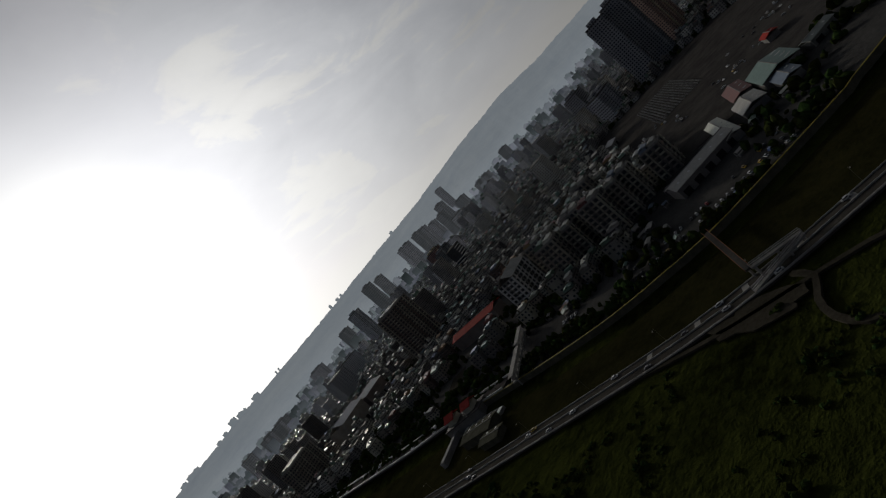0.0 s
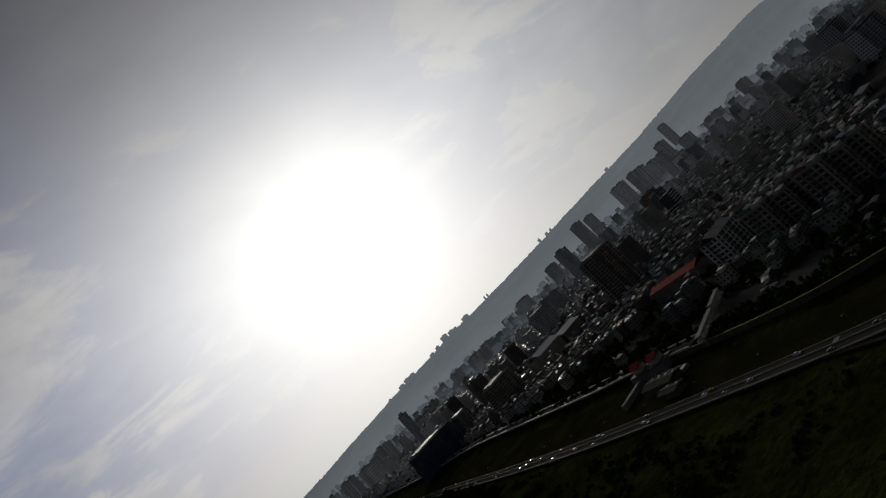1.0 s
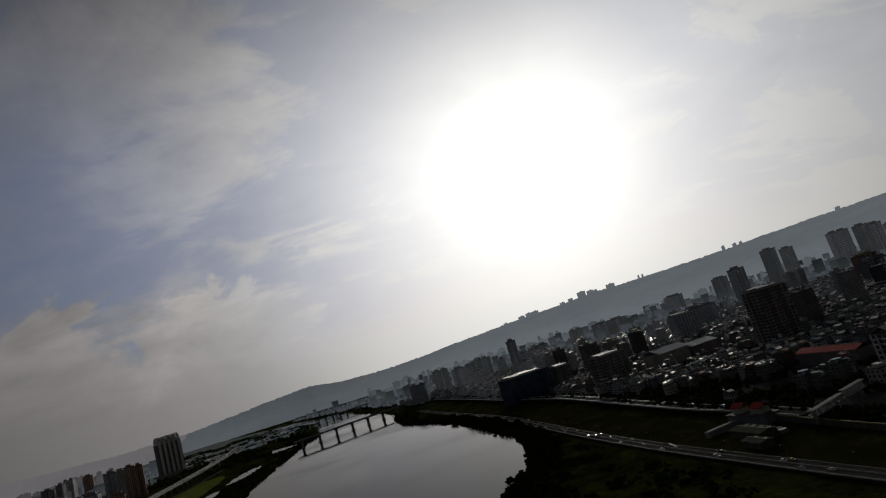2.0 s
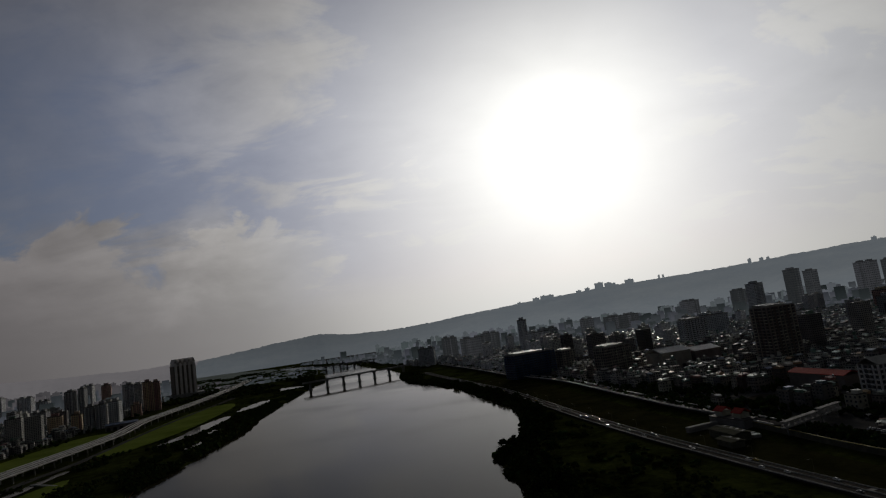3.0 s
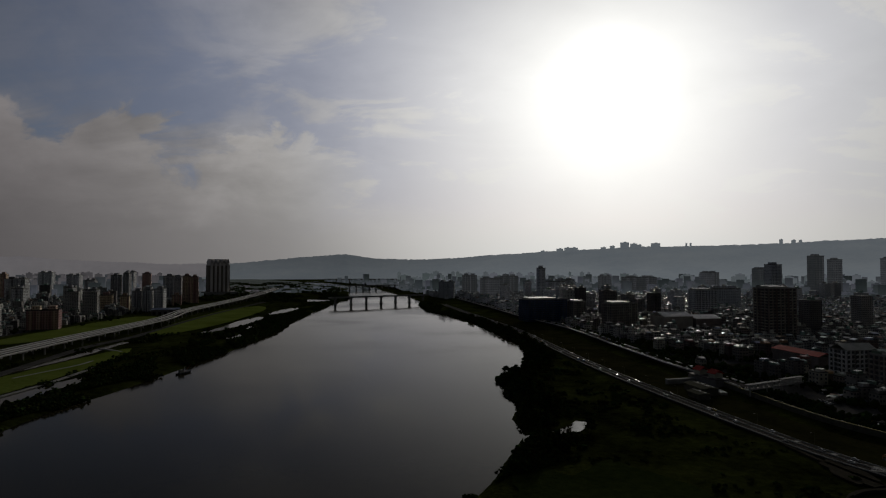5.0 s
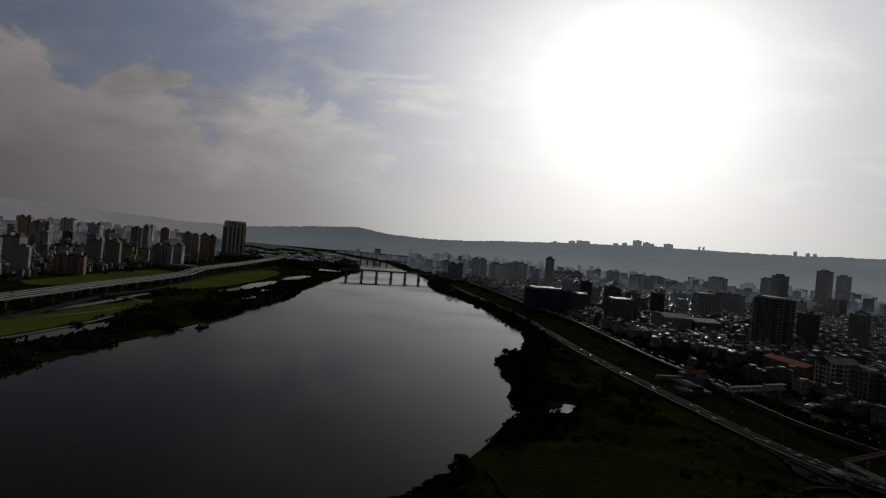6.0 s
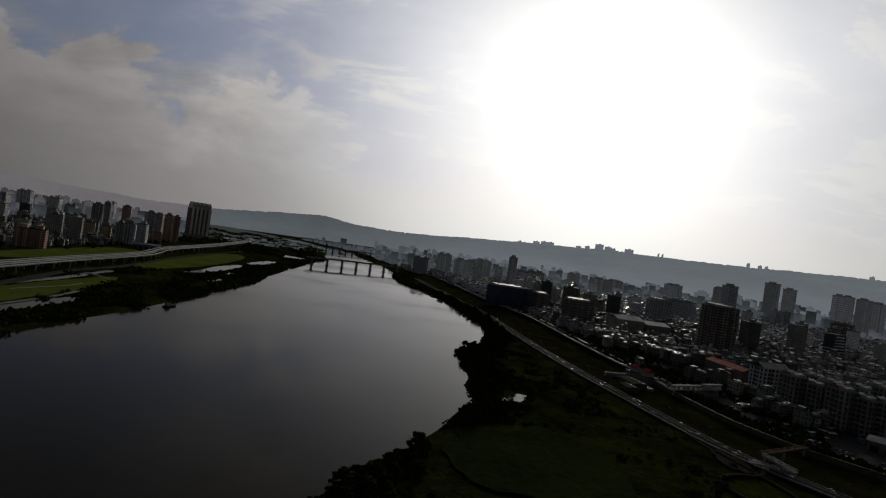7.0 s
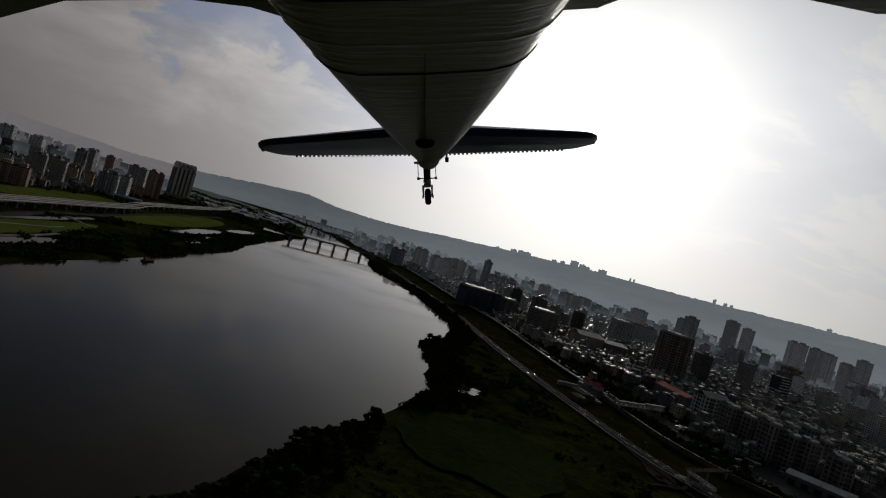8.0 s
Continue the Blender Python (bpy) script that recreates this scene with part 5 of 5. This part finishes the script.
tagged(part("parked_scooters", scoot, SCOOTER), "long rows of parked scooters on the asphalt yard", "scooters", kind="stuff")

# ---- footbridge over the grass strip, with its ramp down to the park ----
def railing(ob, a, b, mat, posts):
    part("rail", Solid().beam((a[0], a[1], a[2] + 1.2), (b[0], b[1], b[2] + 1.2), 0.16, 0.16), mat, ob)
    part("rail", Solid().beam((a[0], a[1], a[2] + 0.65), (b[0], b[1], b[2] + 0.65), 0.1, 0.1), mat, ob)
    for i in range(posts + 1):
        p = Vector(a).lerp(Vector(b), i / posts)
        part("post", Solid().box(p.x, p.y, p.z - 0.1, 0.14, 0.14, 1.3), mat, ob)


def walkway(ob, a, b, w, mat, rail, posts, legs=()):
    d = (Vector(b) - Vector(a)).normalized()
    side = Vector((-d.y, d.x, 0)).normalized() * (w / 2 - 0.12)
    part("deck", Solid().beam(a, b, w, 0.7), mat, ob)
    for k in (-1, 1):
        railing(ob, tuple(Vector(a) + side * k), tuple(Vector(b) + side * k), rail, posts)
    for u in legs:
        p = Vector(a).lerp(Vector(b), u)
        ground_z = height(p.x, p.y)
        part("leg", Solid().tube(p.x, p.y, ground_z - 0.5, 0.45, p.z - ground_z - 0.1, 10), CONCRETE, ob)


foot = thing("footbridge", "rusty orange steel footbridge from the flood wall to the park", "footbridge")
walkway(foot, (216, 276, 8.6), (176, 249, 8.6), 2.4, PAVED, RUST, 14, (0.05, 0.5, 0.92))
ramp = thing("ramp", "grey concrete ramp with steel rails below the footbridge", "ramp")
walkway(ramp, (176, 248, 8.6), (186, 234, 6.2), 1.7, CONCRETE, STEEL, 8, (0.05, 0.5, 0.95))
walkway(ramp, (184, 233, 6.2), (171, 250, 3.6), 1.7, CONCRETE, STEEL, 8, (0.3,))

cover_way = thing("covered_walkway", "raised walkway under two long pale roofs across the levee", "walkway")
a, b = Vector((182, 388, 9.2)), Vector((233, 417, 9.2))
walkway(cover_way, tuple(a), tuple(b), 3.0, CONCRETE, STEEL, 16, (0.06, 0.35, 0.65, 0.95))
for u0, u1, z in ((0.0, 0.58, 3.2), (0.60, 1.0, 4.0)):
    p, q = a.lerp(b, u0), a.lerp(b, u1)
    part("roof", Solid().beam((p.x, p.y, p.z + z), (q.x, q.y, q.z + z), 3.4, 0.35), KERB, cover_way, "pale flat walkway roof")
    for i in range(6):
        c = p.lerp(q, (i + 0.5) / 6)
        part("post", Solid().box(c.x, c.y, c.z, 0.25, 2.6, z - 0.36, 30), STEEL, cover_way)

# ---- road furniture ----
for y0 in (292, 272, 254, 237, 221):
    x, y, t = min(along([p[:2] for p in offset(road, -2.8)], 1.0), key=lambda p: abs(p[1] - y0))
    tagged(part("road_marking", Solid().box(x, y, 3.405, 2.4, 4.2, 0.03, t), KERB), "pale worn hatching across one carriageway", "road marking", kind="structure")


def lamp_post(x, y, z, a, label):
    ob = thing("street_lamp", label, "street lamp", "street lamps", pose(x, y, z, 0, 0, a))
    part("pole", Solid().tube(0, 0, 0, 0.09, 7.0, 8, 0.06), MOSSY, ob)
    part("arm", Solid().beam((0, 0, 7.0), (1.7, 0, 7.25), 0.09, 0.09), MOSSY, ob)
    part("lantern", Solid().box(1.9, 0, 7.16, 0.7, 0.3, 0.15), KERB, ob)


for x, y, t in along([p[:2] for p in offset(road, -6.6)], 38, 15):
    if 200 < y < 900:
        lamp_post(x, y, 2.3, t - 90, "slim steel street lamp beside the riverside road")
for x, y, t in along([p[:2] for p in offset(upper, 6.2)], 40, 8):
    if y < 1000:
        lamp_post(x, y, 6.2, t + 90, "slim steel street lamp on the levee road")

boat = thing("boat", "dark moored work boat with a small cabin and boom", "boat", at=pose(-238, 476, 0.0, 0, 0, 75))
hull = Solid()
hull.v = [(-8, -2.2, 1.2), (5, -2.2, 1.2), (9, 0, 1.7), (5, 2.2, 1.2), (-8, 2.2, 1.2), (-7, -1.5, -0.6), (4.5, -1.5, -0.6), (7, 0, -0.4), (4.5, 1.5, -0.6), (-7, 1.5, -0.6)]
hull.f = [(0, 1, 2, 3, 4), (9, 8, 7, 6, 5), (0, 5, 6, 1), (1, 6, 7, 2), (2, 7, 8, 3), (3, 8, 9, 4), (4, 9, 5, 0)]
part("hull", hull, DARK, boat)
part("cabin", Solid().box(-3.5, 0, 1.2, 4.0, 2.6, 2.4, 0, 0.9), GREYWALL, boat)
part("cabin_window", Solid().box(-1.5, 0, 2.3, 0.12, 2.0, 0.8), GLASS, boat)
part("boom", Solid().beam((0, 0, 1.3), (8, 0, 6.5), 0.3, 0.3), RUST, boat)
part("mast", Solid().tube(0.4, 0, 1.2, 0.14, 4.5, 8), STEEL, boat)

# stalls, tanks and stacked goods round the yard
rnd = random.Random(31)
for n in range(44):
    x, y = rnd.choice(((330, 280), (352, 300), (300, 318), (262, 340), (255, 322), (300, 268), (236, 372), (250, 392)))
    x, y = x + rnd.gauss(0, 13), y + rnd.gauss(0, 10)
    if not free_site(x, y, -11) or x < x_at(LEVEE, y) + 10:
        continue
    w = rnd.uniform(3, 7)
    st_ = thing("market_stall", "small stall under a pale sheet metal roof", "stall", "stalls in the yard", pose(x, y, 5.2, 0, 0, rnd.choice((-44, 46, 12))))
    part("roof", Solid().gable(0, 0, 2.6, w, w * 0.7, 0.6, 0, 0.1), rnd.choice((TIN, TIN_GREEN, TIN_PALE, TIN_BLUE, TIN_RUST)), st_)
    part("counter", Solid().box(0, 0, 0, w * 0.8, w * 0.45, 1.0), GREYWALL, st_)
    for p in (-1, 1):
        for q in (-1, 1):
            part("post", Solid().box(p * w * 0.45, q * w * 0.31, 0, 0.12, 0.12, 2.6), STEEL, st_)
for n in range(7):
    t = thing("filter_tank", "grey open concrete tank beside the pump house", "tank", "tanks of the pump house", pose(168 + 1.2 * n - n * n * 0.1, 432 - n * 5.2, 3.0, 0, 0, 12))
    part("basin", Solid().box(0, 0, 0, 5, 4, 1.8), CONCRETE, t)
    part("cover", Solid().box(0, 0, 1.84, 4.4, 3.4, 0.2), TIN, t, "ribbed metal cover")

# ---- the model aeroplane that carries the camera, as it hangs in the air at the end of its flight ----
def wrinkles(N, t, shader, place):
    """Covering film drawn into fine folds across the body."""
    m = N("ShaderNodeVectorMath", place, (8.0, 62.0, 8.0), operation="MULTIPLY").outputs[0]
    fold = N("ShaderNodeTexNoise", m, None, 1.0, 3.0, 0.5)
    fold.inputs["Distortion"].default_value = 0.9
    b = N("ShaderNodeBump", 0.26, 0.01)
    t.links.new(fold.outputs[0], b.inputs["Height"])
    t.links.new(b.outputs[0], shader.inputs["Normal"])


FUSELAGE = material("ivory painted foam", (0.66, 0.645, 0.57), (0.78, 0.765, 0.69), 0.45, 0, 6, 12, 0.12, gloss=0.35, extra=wrinkles)
STAB_BLUE = material("blue painted foam", (0.010, 0.045, 0.16), (0.018, 0.07, 0.23), 0.4, 0, 8, 10, 0.15, gloss=0.35)
SEAM = material("dark seam", (0.02, 0.018, 0.015), (0.04, 0.036, 0.03), 0.8, 0, 8)
FLY = eye_pose(*ROWS[-1][1:]) @ pose(0, 0, 0, 0, 0, 2.2) @ pose(0.012, 0, 0)
plane = thing("model_aeroplane", "ivory model aeroplane with a blue tailplane and small tail wheel", "model aeroplane", at=FLY)


def section(z, w, h, floor, n=28):
    """A rounded section of the body: y is up, its lowest line at floor."""
    out, mid = [], -0.0125 + 0.017 * z
    for i in range(n):
        a = 2 * math.pi * i / n
        c, s = math.cos(a), math.sin(a)
        out.append((w / 2 * math.copysign(abs(c) ** 0.42, c) + mid, floor + h / 2 + h / 2 * math.copysign(abs(s) ** 0.42, s), z))
    return out


def loft(rings):
    s, n = Solid(), len(rings[0])
    for r in rings:
        s.v += r
    s.f = [(j * n + i, j * n + (i + 1) % n, (j + 1) * n + (i + 1) % n, (j + 1) * n + i) for j in range(len(rings) - 1) for i in range(n)]
    s.f += [tuple(reversed(range(n))), tuple((len(rings) - 1) * n + i for i in range(n))]
    return s


def body_at(z):
    """Width, height and floor of the body at a distance behind the camera."""
    zs, fat = (0.25, 0.43, 0.66, 1.0, 1.15, 1.24), (0.25, 0.43, 0.58, 0.79, 1.0, 1.15, 1.24)
    return (float(np.interp(z, fat, (0.325, 0.281, 0.2555, 0.210, 0.155, 0.098, 0.055))), float(np.interp(z, zs, (0.30, 0.28, 0.25, 0.20, 0.14, 0.11))), float(np.interp(z, zs, (0.175, 0.178, 0.181, 0.184, 0.182, 0.180))))


def body_rings(z0, z1, n, grow=0.0):
    out = []
    for i in range(n + 1):
        z = z0 + (z1 - z0) * i / n
        w, h, f = body_at(z)
        out.append(section(-z, w + grow, h + grow, f - grow / 2))
    return out


part("fuselage", loft(body_rings(0.25, 1.24, 24)), FUSELAGE, plane, smooth=True)
for z, g in ((0.415, 0.0035), (0.605, 0.0022)):
    part("seam", loft(body_rings(z, z + 0.004, 1, g)), SEAM, plane, "dark joint round the body")
part("crease", loft(body_rings(0.515, 0.519, 1, 0.002)), FUSELAGE, plane, smooth=True)
keel = Solid()
for x, z in ((-0.021, -0.52), (-0.0345, -0.965)):
    keel.v += [(x - 0.0003, 0.1795, z), (x + 0.0003, 0.1795, z), (x + 0.0003, 0.186, z), (x - 0.0003, 0.186, z)]
keel.f = [(k, (k + 1) % 4, 4 + (k + 1) % 4, 4 + k) for k in range(4)] + [(3, 2, 1, 0), (4, 5, 6, 7)]
part("keel_seam", keel, SEAM, plane)
dome = Solid()
for r, y in ((0.0168, 0.183), (0.0164, 0.1785), (0.0135, 0.1745), (0.0080, 0.1722)):
    dome.v += [(-0.0350 + r * math.cos(2 * math.pi * i / 24), y, -1.0 + r * math.sin(2 * math.pi * i / 24)) for i in range(24)]
dome.f = [(k * 24 + i, k * 24 + (i + 1) % 24, k * 24 + 24 + (i + 1) % 24, k * 24 + 24 + i) for k in range(3) for i in range(24)] + [tuple(72 + i for i in range(24))]
part("vent", dome, SEAM, plane, "round domed hatch under the tail", True)


def tailplane(side):
    """Half of the tailplane: rounded outline in plan, thin rounded section."""
    s, n = Solid(), 28
    for i in range(n + 1):
        u = i / n
        x = side * (0.03 + 0.345 * u)
        k = math.sqrt(max(0.0, 1 - max(0.0, (u - 0.86) / 0.14) ** 2))
        lead, trail = -1.14 - 0.10 * u, -1.46 + 0.03 * u
        mid = (lead + trail) / 2
        lead, trail = mid + (lead - mid) * max(k, 0.25), mid + (trail - mid) * max(k, 0.25)
        t = 0.011 * (1 - 0.4 * u)
        for a, b in ((lead, 0.0), (lead - 0.03, t), (mid, t), (trail, 0.002), (trail, -0.002), (mid, -t), (lead - 0.03, -t)):
            s.v.append((x - 0.036, 0.236 + b - 0.02 * x / 0.37 * 0.3, a))
    for i in range(n):
        for k in range(7):
            q = (7 * i + k, 7 * i + (k + 1) % 7, 7 * i + 7 + (k + 1) % 7, 7 * i + 7 + k)
            s.f.append(q if side > 0 else tuple(reversed(q)))
    s.f += [tuple(range(7)), tuple(7 * n + k for k in range(7))]
    return s


for side in (-1, 1):
    stab = part("tailplane", tailplane(side), STAB_BLUE, plane, "blue half of the tailplane")
    for i in range(28):
        u = 0.03 + 0.030 * i
        x = side * (0.03 + 0.345 * u)
        rib = Solid().box(x - 0.036, 0.2335 - 0.0162 * x, -1.460 + 0.03 * u, 0.0052, 0.006, 0.004)
        part("elevator_rib", rib, STAB_BLUE, stab)
fin = Solid().box(-0.032, 0.0, 0.0, 0.014, 0.30, 0.26)
fin.v = [(x, 0.40 + z, -1.22 + y) for x, y, z in fin.v]
part("fin", fin, STAB_BLUE, plane)

# the wing above the camera, its trailing edge swept towards the tips
EDGE = {-1: (-0.60, -0.592, -0.646, -0.69), 1: (-0.565, -0.650, -0.713, -0.76)}
for side in (-1, 1):
    s = Solid()
    e1, e2, e3, e4 = EDGE[side]
    for x, tr, le, y in ((0.05, -0.670, 0.30, 0.262), (0.17, -0.662, 0.30, 0.262), (0.205, -0.624, 0.29, 0.262), (0.26, e1, 0.27, 0.262), (0.38, e2, 0.26, 0.262), (0.52, e3, 0.22, 0.262), (0.86, e4, 0.05, 0.27)):
        for z, yy in ((le, 0.0), ((le + tr) / 2, 0.03), (tr, 0.0), ((le + tr) / 2, -0.006)):
            s.v.append((side * x, y + yy, z))
    for i in range(6):
        for k in range(4):
            q = (4 * i + k, 4 * i + (k + 1) % 4, 4 * i + 4 + (k + 1) % 4, 4 * i + 4 + k)
            s.f.append(q if side > 0 else tuple(reversed(q)))
    s.f += [(0, 1, 2, 3), (24, 25, 26, 27)]
    part("wing", s, FUSELAGE, plane, "ivory wing with a swept trailing edge")

# the tail wheel on its steered strut
def ring_tyre(cx, cy, cz, R, r, n=24, m=10):
    s = Solid()
    for i in range(n):
        a = 2 * math.pi * i / n
        for k in range(m):
            b = 2 * math.pi * k / m
            q = R + r * math.cos(b)
            s.v.append((cx + r * math.sin(b), cy + q * math.sin(a), cz + q * math.cos(a)))
    s.f = [(i * m + k, ((i + 1) % n) * m + k, ((i + 1) % n) * m + (k + 1) % m, i * m + (k + 1) % m) for i in range(n) for k in range(m)]
    return s


TX = -0.0395
wheel = part("tail_wheel", ring_tyre(TX, 0.1125, -1.262, 0.0108, 0.0070), DARK, plane, "small black rubber tail wheel", True)
part("hub", Solid().tube(TX - 0.005, 0.1125, -1.262, 0.0075, 0.010, 14, None, (0, 90, 0)), STEEL, wheel)
part("strut", Solid().tube(TX, 0.190, -1.252, 0.0082, 0.046, 14, 0.0070, (90, 0, 0)), DARK, plane)
part("collar", Solid().tube(TX, 0.147, -1.253, 0.0086, 0.005, 12, None, (90, 0, 0)), STEEL, plane)
part("fork_crown", Solid().tube(TX, 0.142, -1.254, 0.0070, 0.010, 14, 0.0092, (90, 0, 0)), STEEL, plane)
for k in (-1, 1):
    part("fork", Solid().tube(TX + k * 0.0092, 0.136, -1.256, 0.0024, 0.026, 8, 0.0018, (90 - 8, 0, 0)), STEEL, plane)
    part("axle_nut", Solid().tube(TX + k * 0.0092, 0.1125, -1.262, 0.0036, 0.0030, 8, None, (0, 90 * k, 0)), STEEL, plane)
    part("steering_link", Solid().tube(TX + k * 0.0185, 0.186, -1.246, 0.0008, 0.038, 6, None, (90, 0, 0)), STEEL, plane)
    part("steering_arm", Solid().tube(TX, 0.150, -1.250, 0.0013, 0.019, 6, None, (0, 90 * k, 0)), STEEL, plane)
    part("ball_joint", Solid().tube(TX + k * 0.0185, 0.1528, -1.250, 0.0028, 0.0052, 10, None, (90, 0, 0)), STEEL, plane)
part("bracket", Solid().tube(TX - 0.026, 0.183, -1.246, 0.0028, 0.052, 8, None, (0, 90, 0)), STEEL, plane)
part("tail_cone", Solid().tube(TX + 0.004, 0.190, -1.235, 0.024, 0.03, 16, 0.010, (180, 0, 0)), FUSELAGE, plane, "", True)
horn = Solid().tube(0.004, 0.228, -1.30, 0.0018, 0.030, 8, 0.0022, (90, 0, 0))
horn.tube(0.004, 0.200, -1.30, 0.0046, 0.010, 8, 0.0036, (90, 0, 0))
part("control_horn", horn, DARK, plane)
